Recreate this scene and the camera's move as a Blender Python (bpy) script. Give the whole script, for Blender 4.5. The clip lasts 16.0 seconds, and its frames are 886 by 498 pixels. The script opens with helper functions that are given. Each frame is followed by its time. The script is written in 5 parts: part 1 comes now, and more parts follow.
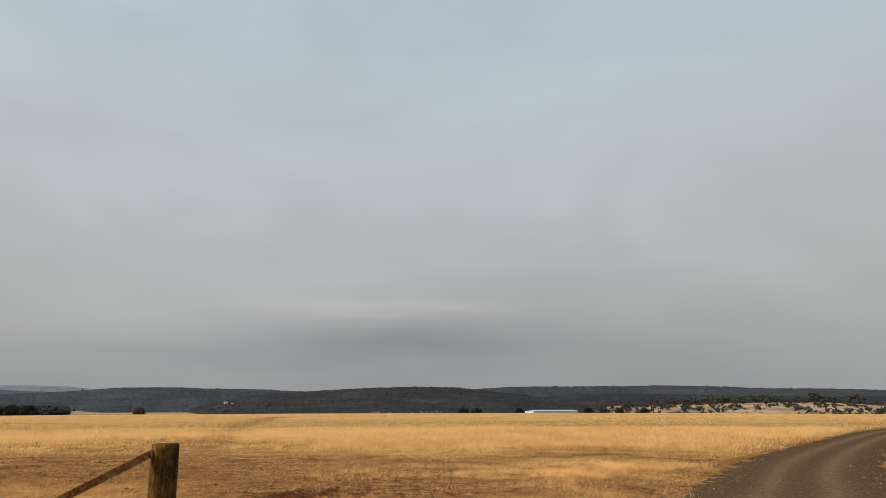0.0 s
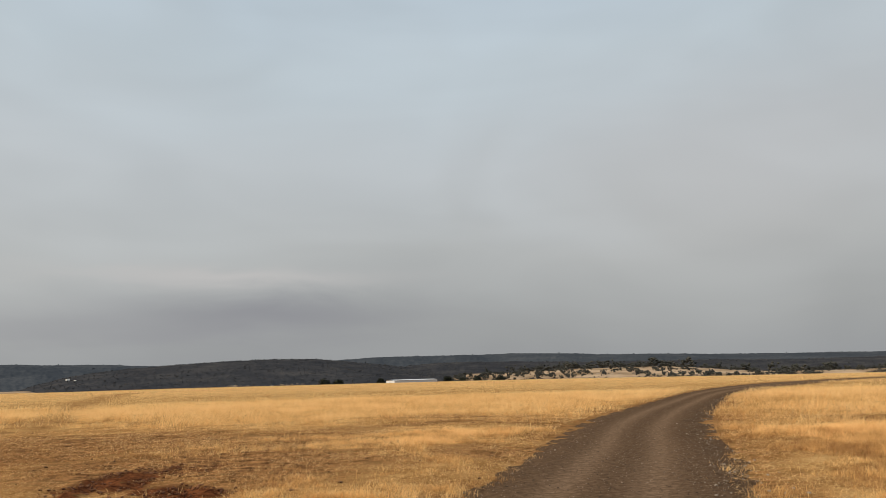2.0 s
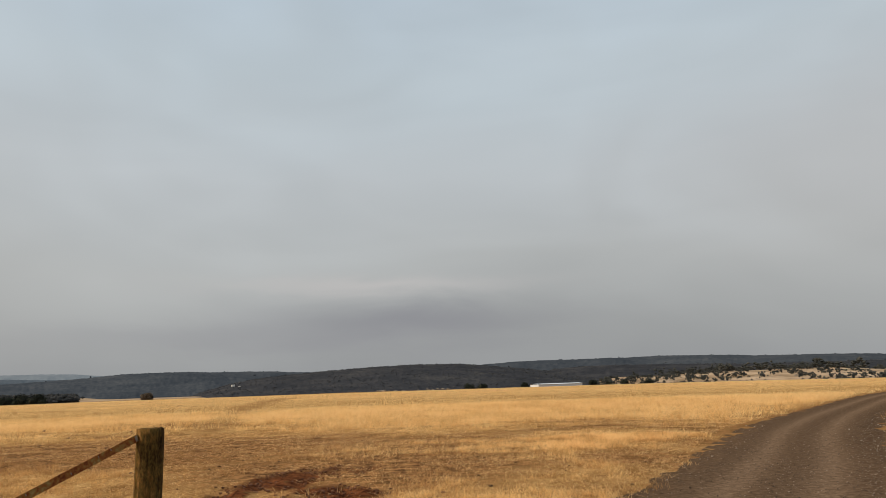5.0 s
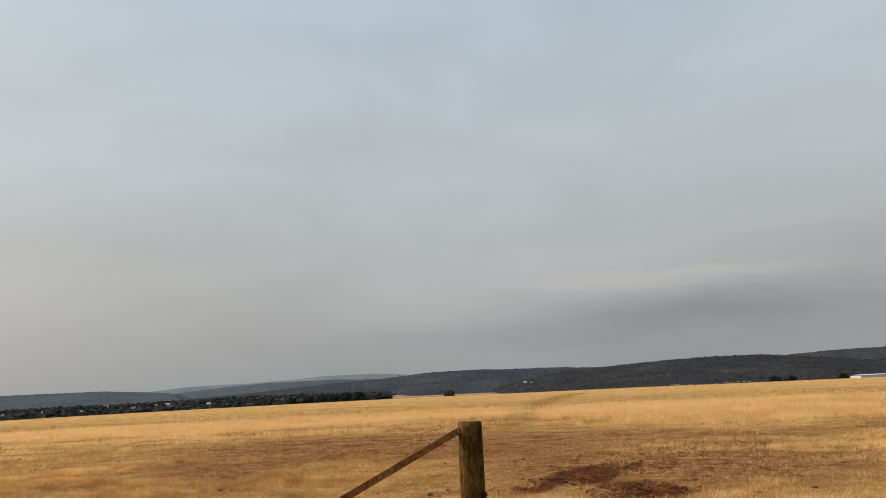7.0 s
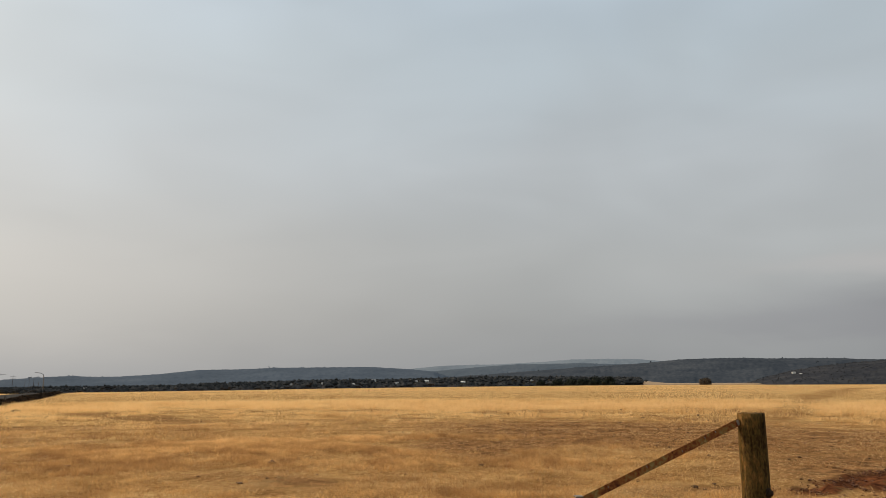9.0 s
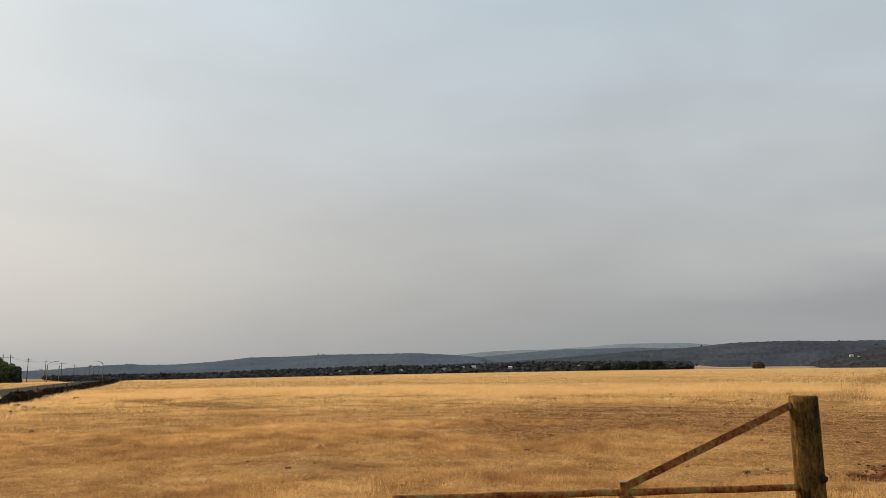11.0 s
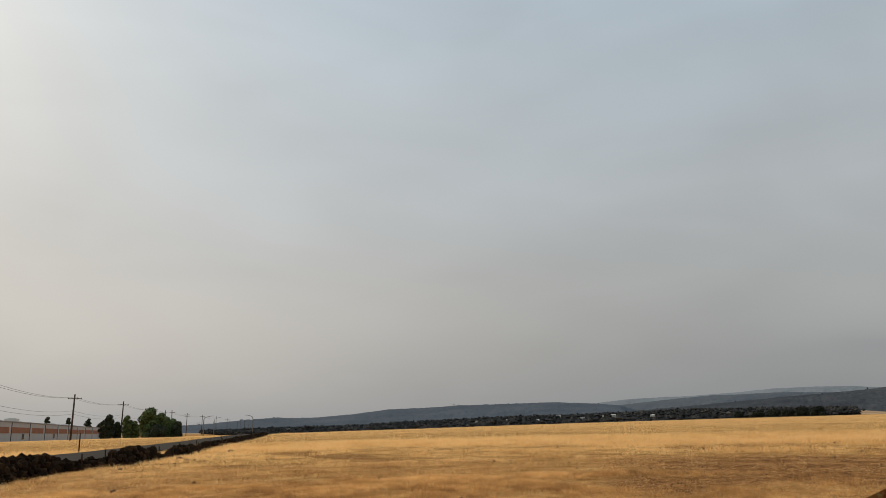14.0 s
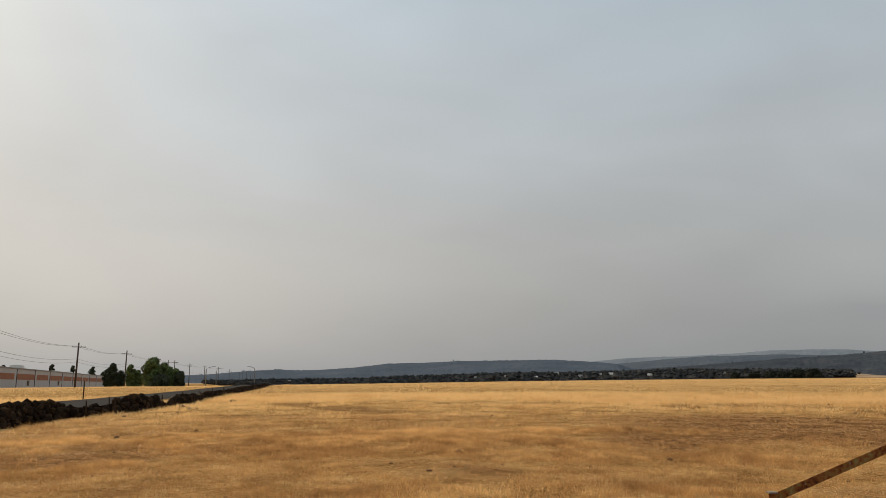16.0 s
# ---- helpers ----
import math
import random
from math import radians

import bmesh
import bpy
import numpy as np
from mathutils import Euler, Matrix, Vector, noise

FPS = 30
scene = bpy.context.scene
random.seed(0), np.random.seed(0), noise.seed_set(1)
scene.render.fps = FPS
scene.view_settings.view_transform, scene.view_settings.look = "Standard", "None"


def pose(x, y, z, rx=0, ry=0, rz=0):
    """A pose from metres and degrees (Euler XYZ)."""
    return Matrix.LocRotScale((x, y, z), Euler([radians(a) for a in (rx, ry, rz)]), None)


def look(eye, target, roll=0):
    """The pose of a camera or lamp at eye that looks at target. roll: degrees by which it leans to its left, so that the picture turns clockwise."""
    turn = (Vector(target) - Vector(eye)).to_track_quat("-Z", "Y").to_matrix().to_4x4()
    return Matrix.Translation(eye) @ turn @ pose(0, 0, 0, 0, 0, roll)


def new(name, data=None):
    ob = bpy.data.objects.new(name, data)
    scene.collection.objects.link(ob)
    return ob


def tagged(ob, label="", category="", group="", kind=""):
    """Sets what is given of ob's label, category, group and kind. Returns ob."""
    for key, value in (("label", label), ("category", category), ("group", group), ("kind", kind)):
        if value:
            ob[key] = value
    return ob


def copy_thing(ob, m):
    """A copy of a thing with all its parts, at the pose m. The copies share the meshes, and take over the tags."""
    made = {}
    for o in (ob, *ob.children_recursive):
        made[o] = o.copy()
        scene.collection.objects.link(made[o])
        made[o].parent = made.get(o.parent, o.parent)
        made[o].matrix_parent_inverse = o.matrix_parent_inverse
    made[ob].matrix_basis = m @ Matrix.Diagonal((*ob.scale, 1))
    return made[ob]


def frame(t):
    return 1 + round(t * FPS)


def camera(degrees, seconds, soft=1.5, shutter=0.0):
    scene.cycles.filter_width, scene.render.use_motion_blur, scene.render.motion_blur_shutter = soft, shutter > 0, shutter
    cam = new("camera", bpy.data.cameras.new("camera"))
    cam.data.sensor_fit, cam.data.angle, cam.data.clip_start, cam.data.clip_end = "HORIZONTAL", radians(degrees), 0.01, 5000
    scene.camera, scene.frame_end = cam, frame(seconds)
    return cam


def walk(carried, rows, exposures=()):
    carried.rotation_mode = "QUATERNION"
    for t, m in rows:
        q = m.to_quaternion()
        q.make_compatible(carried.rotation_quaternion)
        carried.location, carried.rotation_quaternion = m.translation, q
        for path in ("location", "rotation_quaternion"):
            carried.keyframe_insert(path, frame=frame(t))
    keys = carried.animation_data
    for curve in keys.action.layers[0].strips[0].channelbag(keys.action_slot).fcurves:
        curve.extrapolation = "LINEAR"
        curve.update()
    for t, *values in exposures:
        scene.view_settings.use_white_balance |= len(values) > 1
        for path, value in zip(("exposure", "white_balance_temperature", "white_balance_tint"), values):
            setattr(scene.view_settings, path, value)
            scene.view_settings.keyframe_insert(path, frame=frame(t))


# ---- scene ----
cam = camera(62.10, 16.0, soft=0.72)
PATH = [
    (0.0, pose(-0.000, 0.000, 1.600, 102.29, 0.18, -0.00)),
    (0.5, pose(0.028, 0.027, 1.603, 101.97, 0.41, -5.37)),
    (1.0, pose(0.082, 0.014, 1.607, 101.34, 0.95, -7.37)),
    (1.5, pose(0.166, 0.018, 1.598, 100.61, 1.36, -8.57)),
    (2.0, pose(0.195, 0.033, 1.600, 99.90, 1.54, -10.53)),
    (2.5, pose(0.217, 0.055, 1.598, 99.39, 1.60, -12.99)),
    (3.0, pose(0.235, 0.078, 1.593, 99.23, 1.67, -14.68)),
    (5.5, pose(0.148, -0.028, 1.598, 100.84, 2.00, 5.92)),
    (6.0, pose(0.143, -0.052, 1.597, 100.90, 2.24, 10.94)),
    (6.5, pose(0.124, -0.084, 1.598, 101.00, 2.56, 16.34)),
    (7.0, pose(0.090, -0.116, 1.601, 101.04, 2.59, 22.43)),
    (7.5, pose(0.056, -0.123, 1.601, 100.99, 2.29, 28.68)),
    (8.0, pose(0.016, -0.131, 1.599, 100.83, 1.60, 34.20)),
    (8.5, pose(-0.034, -0.123, 1.601, 100.57, 0.80, 38.43)),
    (9.0, pose(-0.049, -0.122, 1.599, 100.23, 0.23, 41.29)),
    (11.5, pose(-0.059, -0.030, 1.590, 99.34, 1.02, 45.95)),
    (12.0, pose(-0.060, -0.050, 1.596, 100.41, 1.20, 47.91)),
    (12.5, pose(-0.045, -0.045, 1.594, 101.65, 1.33, 50.25)),
    (13.0, pose(-0.022, -0.093, 1.596, 102.59, 1.47, 52.48)),
    (13.5, pose(0.045, -0.115, 1.592, 102.93, 1.48, 54.33)),
    (14.0, pose(0.050, -0.160, 1.594, 103.12, 1.38, 55.29)),
    (14.5, pose(0.073, -0.160, 1.591, 102.77, 1.08, 55.78)),
    (15.0, pose(0.083, -0.154, 1.592, 101.95, 0.74, 55.88)),
    (15.5, pose(0.068, -0.150, 1.589, 100.87, 0.40, 55.63)),
    (16.0, pose(0.044, -0.153, 1.585, 99.75, 0.28, 55.24)),
]
EXPOSURES = [(0.0, 0.0), (1.0, 0.03), (2.5, 0.10), (3.2, 0.11), (5.5, 0.02), (7.0, 0.0), (9.0, -0.05), (11.3, 0.06), (12.5, -0.14), (13.0, -0.16), (14.0, -0.22), (15.0, -0.23), (16.0, -0.16)]
walk(cam, PATH, EXPOSURES)

# ---------------------------------------------------------------- sky and sun
SUN_AZ, SUN_EL = 98.0, 31.0   # degrees to the left of straight ahead, degrees up


def heading(az, el=0.0):
    a, e = radians(az), radians(el)
    return Vector((-math.sin(a) * math.cos(e), math.cos(a) * math.cos(e), math.sin(e)))


def build_world():
    world = bpy.data.worlds.new("smoky_sky")
    scene.world = world
    world.use_nodes = True
    nt = world.node_tree
    nt.nodes.clear()
    N, L = nt.nodes.new, nt.links.new

    def math_node(op, a, b=None, c=None, clamp=False):
        n = N("ShaderNodeMath")
        n.operation, n.use_clamp = op, clamp
        for i, v in enumerate((a, b, c)):
            if v is None:
                continue
            if isinstance(v, (int, float)):
                n.inputs[i].default_value = v
            else:
                L(v, n.inputs[i])
        return n.outputs[0]

    def mix(kind, fac, a, b):
        n = N("ShaderNodeMix")
        n.data_type, n.blend_type, n.clamp_factor = "RGBA", kind, True
        for k, v in ((0, fac), (6, a), (7, b)):
            if isinstance(v, (int, float)):
                n.inputs[k].default_value = v
            elif isinstance(v, tuple):
                n.inputs[k].default_value = v
            else:
                L(v, n.inputs[k])
        return n.outputs[2]

    coord = N("ShaderNodeTexCoord").outputs["Generated"]
    sep = N("ShaderNodeSeparateXYZ")
    L(coord, sep.inputs[0])
    x, y, z = sep.outputs
    az = math_node("MULTIPLY", math_node("ARCTAN2", math_node("MULTIPLY", x, -1.0), y), 180 / math.pi)
    el = math_node("MULTIPLY", math_node("ARCSINE", z), 180 / math.pi)

    def noise_of(sx, sy, sz, scale, detail, distortion=0.0):
        m = N("ShaderNodeMapping")
        m.inputs["Scale"].default_value = (sx, sy, sz)
        L(coord, m.inputs[0])
        n = N("ShaderNodeTexNoise")
        n.inputs["Scale"].default_value, n.inputs["Detail"].default_value = scale, detail
        n.inputs["Distortion"].default_value = distortion
        L(m.outputs[0], n.inputs["Vector"])
        return n.outputs["Fac"]

    sky = N("ShaderNodeTexSky")
    sky.sky_type, sky.sun_disc = "NISHITA", False
    sky.sun_elevation, sky.sun_rotation = radians(SUN_EL), radians(-SUN_AZ)
    sky.air_density, sky.dust_density = 1.5, 4.0

    # smoke layer: height gradient in degrees of elevation
    wobble = math_node("MULTIPLY", math_node("SUBTRACT", noise_of(1.6, 1.6, 3.0, 1.6, 2.0, 0.6), 0.5), 8.0)
    height = math_node("DIVIDE", math_node("ADD", el, wobble), 60.0, clamp=True)
    ramp = N("ShaderNodeValToRGB")
    L(height, ramp.inputs[0])
    stops = SKY_STOPS
    while len(ramp.color_ramp.elements) < len(stops):
        ramp.color_ramp.elements.new(0.5)
    for e, (p, c) in zip(ramp.color_ramp.elements, stops):
        e.position, e.color = p / 60.0, (*c, 1)
    smoke = ramp.outputs[0]
    # soft cloud structure, drawn out along the horizon
    streak = noise_of(1.0, 1.0, 4.0, 2.3, 2.5, 0.9)
    broad = noise_of(1.0, 1.0, 1.8, 2.6, 2.5, 0.8)
    lum = math_node("ADD", math_node("MULTIPLY", math_node("SUBTRACT", streak, 0.5), 0.20),
                    math_node("MULTIPLY", math_node("SUBTRACT", broad, 0.5), 0.22))
    lum = math_node("ADD", lum, 1.0)
    comb = N("ShaderNodeCombineColor")
    for k in range(3):
        L(lum, comb.inputs[k])
    smoke = mix("MULTIPLY", 1.0, smoke, comb.outputs[0])
    # the darker smoke bank low over the ridge, with a paler upper rim
    wav = math_node("MULTIPLY", math_node("SUBTRACT", noise_of(1.0, 1.0, 4.0, 5.0, 4.0, 0.5), 0.5), 3.2)

    def bank(a0, aw, e0, ew):
        u = math_node("DIVIDE", math_node("SUBTRACT", az, a0), aw)
        v = math_node("DIVIDE", math_node("SUBTRACT", math_node("ADD", el, wav), e0), ew)
        d = math_node("ADD", math_node("MULTIPLY", u, u), math_node("MULTIPLY", v, v))
        return math_node("EXPONENT", math_node("MULTIPLY", d, -1.0))

    for a0, aw, e0, ew, col, k in BANKS:
        f = math_node("MULTIPLY", bank(a0, aw, e0, ew), k)
        smoke = mix("MIX", f, smoke, (*col, 1))
    # veiled brightness round the hidden sun
    dot = N("ShaderNodeVectorMath")
    dot.operation = "DOT_PRODUCT"
    L(coord, dot.inputs[0])
    dot.inputs[1].default_value = heading(SUN_AZ, SUN_EL)
    glow = math_node("POWER", math_node("MAXIMUM", dot.outputs["Value"], 0.0), GLOW[0])
    smoke = mix("ADD", math_node("MULTIPLY", glow, GLOW[1]), smoke, (1.0, 0.93, 0.84, 1))

    bg_sky, bg_smoke, add = N("ShaderNodeBackground"), N("ShaderNodeBackground"), N("ShaderNodeAddShader")
    L(sky.outputs[0], bg_sky.inputs[0])
    bg_sky.inputs[1].default_value = 0.006
    L(smoke, bg_smoke.inputs[0])
    bg_smoke.inputs[1].default_value = SKY_GAIN
    L(bg_sky.outputs[0], add.inputs[0])
    L(bg_smoke.outputs[0], add.inputs[1])
    out = N("ShaderNodeOutputWorld")
    L(add.outputs[0], out.inputs[0])


SKY_GAIN = 1.0
GLOW = (4.5, 0.18)
SKY_STOPS = [(0.0, (0.295, 0.305, 0.315)), (4.0, (0.325, 0.335, 0.34)), (9.0, (0.405, 0.418, 0.42)), (16.0, (0.46, 0.49, 0.51)),
             (24.0, (0.46, 0.52, 0.56)), (32.0, (0.44, 0.52, 0.59)), (55.0, (0.45, 0.54, 0.62))]
BANKS = [(3.0, 11.0, 5.0, 1.45, (0.240, 0.243, 0.268), 0.85), (14.0, 16.0, 3.8, 1.0, (0.28, 0.285, 0.305), 0.6), (6.0, 10.5, 7.8, 0.75, (0.485, 0.470, 0.465), 0.75),
         (72.0, 30.0, 7.0, 6.0, (0.55, 0.53, 0.505), 0.6), (-34.0, 16.0, 14.0, 7.0, (0.47, 0.455, 0.45), 0.4)]
build_world()

sun = new("sun", bpy.data.lights.new("sun", "SUN"))
sun.data.energy, sun.data.angle, sun.data.color = 3.6, radians(8), (1.0, 0.83, 0.62)
sun.matrix_world = look(heading(SUN_AZ, SUN_EL) * 50, (0, 0, 0))


# ---------------------------------------------------------------- materials
def material(name, stops, scale=3.0, rough=0.85, bump=0.3, fine=40.0, coord="Object", stretch=(1, 1, 1), metal=0.0,
             island=0.0, obj_random=0.0, tint="", spec=0.3, bump_dist=0.02, contrast=1.0):
    m = bpy.data.materials.new(name)
    m.use_nodes = True
    nt = m.node_tree
    N, L = nt.nodes.new, nt.links.new
    bsdf = nt.nodes["Principled BSDF"]
    tc, mp = N("ShaderNodeTexCoord"), N("ShaderNodeMapping")
    mp.inputs["Scale"].default_value = stretch
    if coord == "World":
        L(N("ShaderNodeNewGeometry").outputs["Position"], mp.inputs[0])
    else:
        L(tc.outputs[coord], mp.inputs[0])
    big, small = N("ShaderNodeTexNoise"), N("ShaderNodeTexNoise")
    big.inputs["Scale"].default_value, big.inputs["Detail"].default_value = scale, 6
    small.inputs["Scale"].default_value, small.inputs["Detail"].default_value = fine, 5
    for n in (big, small):
        n.inputs["Roughness"].default_value = 0.6
        L(mp.outputs[0], n.inputs["Vector"])
    mixf = N("ShaderNodeMath")
    mixf.operation = "MULTIPLY_ADD"
    L(small.outputs["Fac"], mixf.inputs[0])
    mixf.inputs[1].default_value = 0.45
    half = N("ShaderNodeMath")
    half.operation = "MULTIPLY"
    L(big.outputs["Fac"], half.inputs[0])
    half.inputs[1].default_value = 0.55
    L(half.outputs[0], mixf.inputs[2])
    fac = mixf.outputs[0]
    if contrast != 1.0:
        st = N("ShaderNodeMath")
        st.operation = "MULTIPLY_ADD"
        L(fac, st.inputs[0])
        st.inputs[1].default_value, st.inputs[2].default_value = contrast, 0.5 - 0.5 * contrast
        fac = st.outputs[0]
    for kind, k in (("island", island), ("object", obj_random)):
        if k:
            src = N("ShaderNodeNewGeometry").outputs["Random Per Island"] if kind == "island" else N("ShaderNodeObjectInfo").outputs["Random"]
            add = N("ShaderNodeMath")
            add.operation = "MULTIPLY_ADD"
            L(src, add.inputs[0])
            add.inputs[1].default_value = k
            sub = N("ShaderNodeMath")
            sub.operation = "SUBTRACT"
            L(fac, sub.inputs[0])
            sub.inputs[1].default_value = k / 2
            L(sub.outputs[0], add.inputs[2])
            fac = add.outputs[0]
    if tint:
        at = N("ShaderNodeAttribute")
        at.attribute_name = tint
        add = N("ShaderNodeMath")
        add.operation = "MULTIPLY_ADD"
        L(at.outputs["Fac"], add.inputs[0])
        add.inputs[1].default_value = 0.42
        sub = N("ShaderNodeMath")
        sub.operation = "SUBTRACT"
        L(fac, sub.inputs[0])
        sub.inputs[1].default_value = 0.21
        L(sub.outputs[0], add.inputs[2])
        fac = add.outputs[0]
    ramp = N("ShaderNodeValToRGB")
    L(fac, ramp.inputs[0])
    while len(ramp.color_ramp.elements) < len(stops):
        ramp.color_ramp.elements.new(0.5)
    for e, (p, c) in zip(ramp.color_ramp.elements, stops):
        e.position, e.color = p, (*c, 1)
    L(ramp.outputs[0], bsdf.inputs["Base Color"])
    bsdf.inputs["Roughness"].default_value = rough
    bsdf.inputs["Metallic"].default_value = metal
    bsdf.inputs["Specular IOR Level"].default_value = spec
    if bump:
        b = N("ShaderNodeBump")
        b.inputs["Strength"].default_value, b.inputs["Distance"].default_value = bump, bump_dist
        L(fac, b.inputs["Height"])
        L(b.outputs[0], bsdf.inputs["Normal"])
    return m


def ground_material():
    """Straw stubble, brown soil and red earth, blended by the masks that the terrain carries."""
    m = material("field_ground", [(0.15, (0.11, 0.050, 0.018)), (0.40, (0.27, 0.143, 0.050)), (0.60, (0.44, 0.258, 0.098)), (0.88, (0.62, 0.40, 0.175))],
                 scale=0.8, fine=11.0, coord="World", rough=1.0, bump=0.8, bump_dist=0.05, spec=0.0, contrast=2.1)
    nt = m.node_tree
    N, L = nt.nodes.new, nt.links.new
    bsdf = nt.nodes["Principled BSDF"]
    col = bsdf.inputs["Base Color"].links[0].from_socket
    pos = N("ShaderNodeNewGeometry").outputs["Position"]
    # last two: tan land past 360 m; leaf litter with shade under oaks painted in
    for name, dark, light, scale in (("bare", (0.085, 0.040, 0.018), (0.34, 0.172, 0.068), 3.4), ("red", (0.045, 0.016, 0.008), (0.165, 0.060, 0.024), 6.0), ("pale", (0.22, 0.15, 0.088), (0.46, 0.335, 0.22), 0.02), ("litter_shade", (0.020, 0.018, 0.014), (0.045, 0.037, 0.027), 0.05)):
        n = N("ShaderNodeTexNoise")
        n.inputs["Scale"].default_value, n.inputs["Detail"].default_value, n.inputs["Roughness"].default_value = scale, 8, 0.7
        L(pos, n.inputs["Vector"])
        r = N("ShaderNodeValToRGB")
        r.color_ramp.elements[0].position, r.color_ramp.elements[0].color = 0.41, (*dark, 1)
        r.color_ramp.elements[1].position, r.color_ramp.elements[1].color = 0.60, (*light, 1)
        L(n.outputs["Fac"], r.inputs[0])
        at = N("ShaderNodeAttribute")
        at.attribute_name = name
        # ragged border between the two soils
        s = N("ShaderNodeMath")
        s.operation = "MULTIPLY_ADD"
        L(n.outputs["Fac"], s.inputs[0])
        s.inputs[1].default_value = 1.6
        s.inputs[2].default_value = -0.8
        a = N("ShaderNodeMath")
        a.operation = "MULTIPLY_ADD"
        L(at.outputs["Fac"], a.inputs[0])
        a.inputs[1].default_value = 2.0
        a.inputs[2].default_value = -0.5
        f = N("ShaderNodeMath")
        f.operation, f.use_clamp = "ADD", True
        L(s.outputs[0], f.inputs[0])
        L(a.outputs[0], f.inputs[1])
        g = N("ShaderNodeMath")
        g.operation, g.use_clamp = "MULTIPLY", True
        L(f.outputs[0], g.inputs[0])
        lim = N("ShaderNodeMath")
        lim.operation, lim.use_clamp = "MULTIPLY", True
        L(at.outputs["Fac"], lim.inputs[0])
        lim.inputs[1].default_value = 4.0
        L(lim.outputs[0], g.inputs[1])
        mx = N("ShaderNodeMix")
        mx.data_type = "RGBA"
        L(g.outputs[0], mx.inputs[0])
        L(col, mx.inputs[6])
        L(r.outputs[0], mx.inputs[7])
        col = mx.outputs[2]
    L(col, bsdf.inputs["Base Color"])
    return m


M_GROUND = ground_material()
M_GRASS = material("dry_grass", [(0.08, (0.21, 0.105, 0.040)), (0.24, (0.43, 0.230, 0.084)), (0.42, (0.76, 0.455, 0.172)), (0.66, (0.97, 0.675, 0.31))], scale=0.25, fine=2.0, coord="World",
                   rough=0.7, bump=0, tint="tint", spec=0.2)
GT = M_GRASS.node_tree
_b, _o = GT.nodes["Principled BSDF"], GT.nodes["Material Output"]
_t, _m = GT.nodes.new("ShaderNodeBsdfTranslucent"), GT.nodes.new("ShaderNodeMixShader")
GT.links.new(_b.inputs["Base Color"].links[0].from_socket, _t.inputs["Color"])
_m.inputs[0].default_value = 0.46
GT.links.new(_b.outputs[0], _m.inputs[1])
GT.links.new(_t.outputs[0], _m.inputs[2])
GT.links.new(_m.outputs[0], _o.inputs["Surface"])
M_GRAVEL = material("gravel_road", [(0.15, (0.040, 0.024, 0.014)), (0.5, (0.118, 0.074, 0.045)), (0.85, (0.25, 0.165, 0.105))], scale=9.0, fine=110.0,
                    coord="World", rough=0.95, bump=0.4, bump_dist=0.012, spec=0.0, tint="tint", contrast=1.4)
M_GRIT = material("brown_grit", [(0.2, (0.045, 0.029, 0.018)), (0.6, (0.14, 0.093, 0.060)), (0.95, (0.33, 0.25, 0.18))], scale=4, island=0.7, rough=0.95, bump=0)
M_PEBBLE = material("pale_pebble", [(0.2, (0.20, 0.155, 0.11)), (0.55, (0.28, 0.225, 0.17)), (0.9, (0.50, 0.43, 0.35))], scale=4, island=0.6, rough=0.9)
M_CLOD = material("earth_clod", [(0.2, (0.055, 0.028, 0.014)), (0.6, (0.16, 0.08, 0.038)), (0.9, (0.27, 0.15, 0.07))], scale=6, island=0.4, rough=0.95)
M_REDCLOD = material("red_clod", [(0.2, (0.060, 0.022, 0.010)), (0.6, (0.150, 0.058, 0.024)), (0.9, (0.30, 0.16, 0.08))], scale=6, island=0.4, rough=0.95)
M_ASPHALT = material("asphalt", [(0.3, (0.048, 0.043, 0.039)), (0.7, (0.084, 0.076, 0.069))], scale=0.4, fine=30, coord="World", rough=1.0, bump=0.2, spec=0.0)
M_BASALT = material("basalt", [(0.25, (0.010, 0.007, 0.005)), (0.5, (0.028, 0.018, 0.012)), (0.85, (0.10, 0.062, 0.034))], scale=2.5, fine=18, obj_random=0.3, rough=1.0, bump=0.7, spec=0.0)
M_BASALT_FAR = material("basalt_pile", [(0.25, (0.010, 0.007, 0.005)), (0.5, (0.028, 0.018, 0.012)), (0.85, (0.10, 0.062, 0.034))], scale=2.5, fine=18, island=0.3, rough=1.0, bump=0.7, spec=0.0)
M_POST = material("weathered_post", [(0.12, (0.013, 0.007, 0.003)), (0.34, (0.055, 0.027, 0.007)), (0.50, (0.098, 0.060, 0.015)), (0.66, (0.165, 0.080, 0.020)), (0.90, (0.31, 0.17, 0.06))], scale=9.0, fine=70.0,
                  stretch=(1, 1, 0.38), rough=0.95, bump=1.0, bump_dist=0.012, spec=0.1, contrast=2.5)
M_RUST = material("rusted_steel", [(0.10, (0.030, 0.010, 0.005)), (0.36, (0.17, 0.050, 0.014)), (0.50, (0.27, 0.098, 0.024)), (0.64, (0.25, 0.155, 0.048)), (0.92, (0.38, 0.26, 0.10))], scale=5.5, fine=45.0,
                  rough=0.8, bump=0.5, bump_dist=0.004, spec=0.15, contrast=2.4)
M_STEEL = material("pale_steel", [(0.3, (0.15, 0.115, 0.08)), (0.7, (0.36, 0.30, 0.23))], scale=20, rough=0.8, spec=0.15)
M_POLE = material("creosote_pole", [(0.3, (0.045, 0.028, 0.020)), (0.7, (0.12, 0.085, 0.06))], scale=1.5, fine=14, stretch=(1, 1, 0.1), rough=0.9)
M_WIRE = material("wire", [(0.3, (0.05, 0.05, 0.055)), (0.7, (0.09, 0.09, 0.09))], rough=0.5, bump=0)
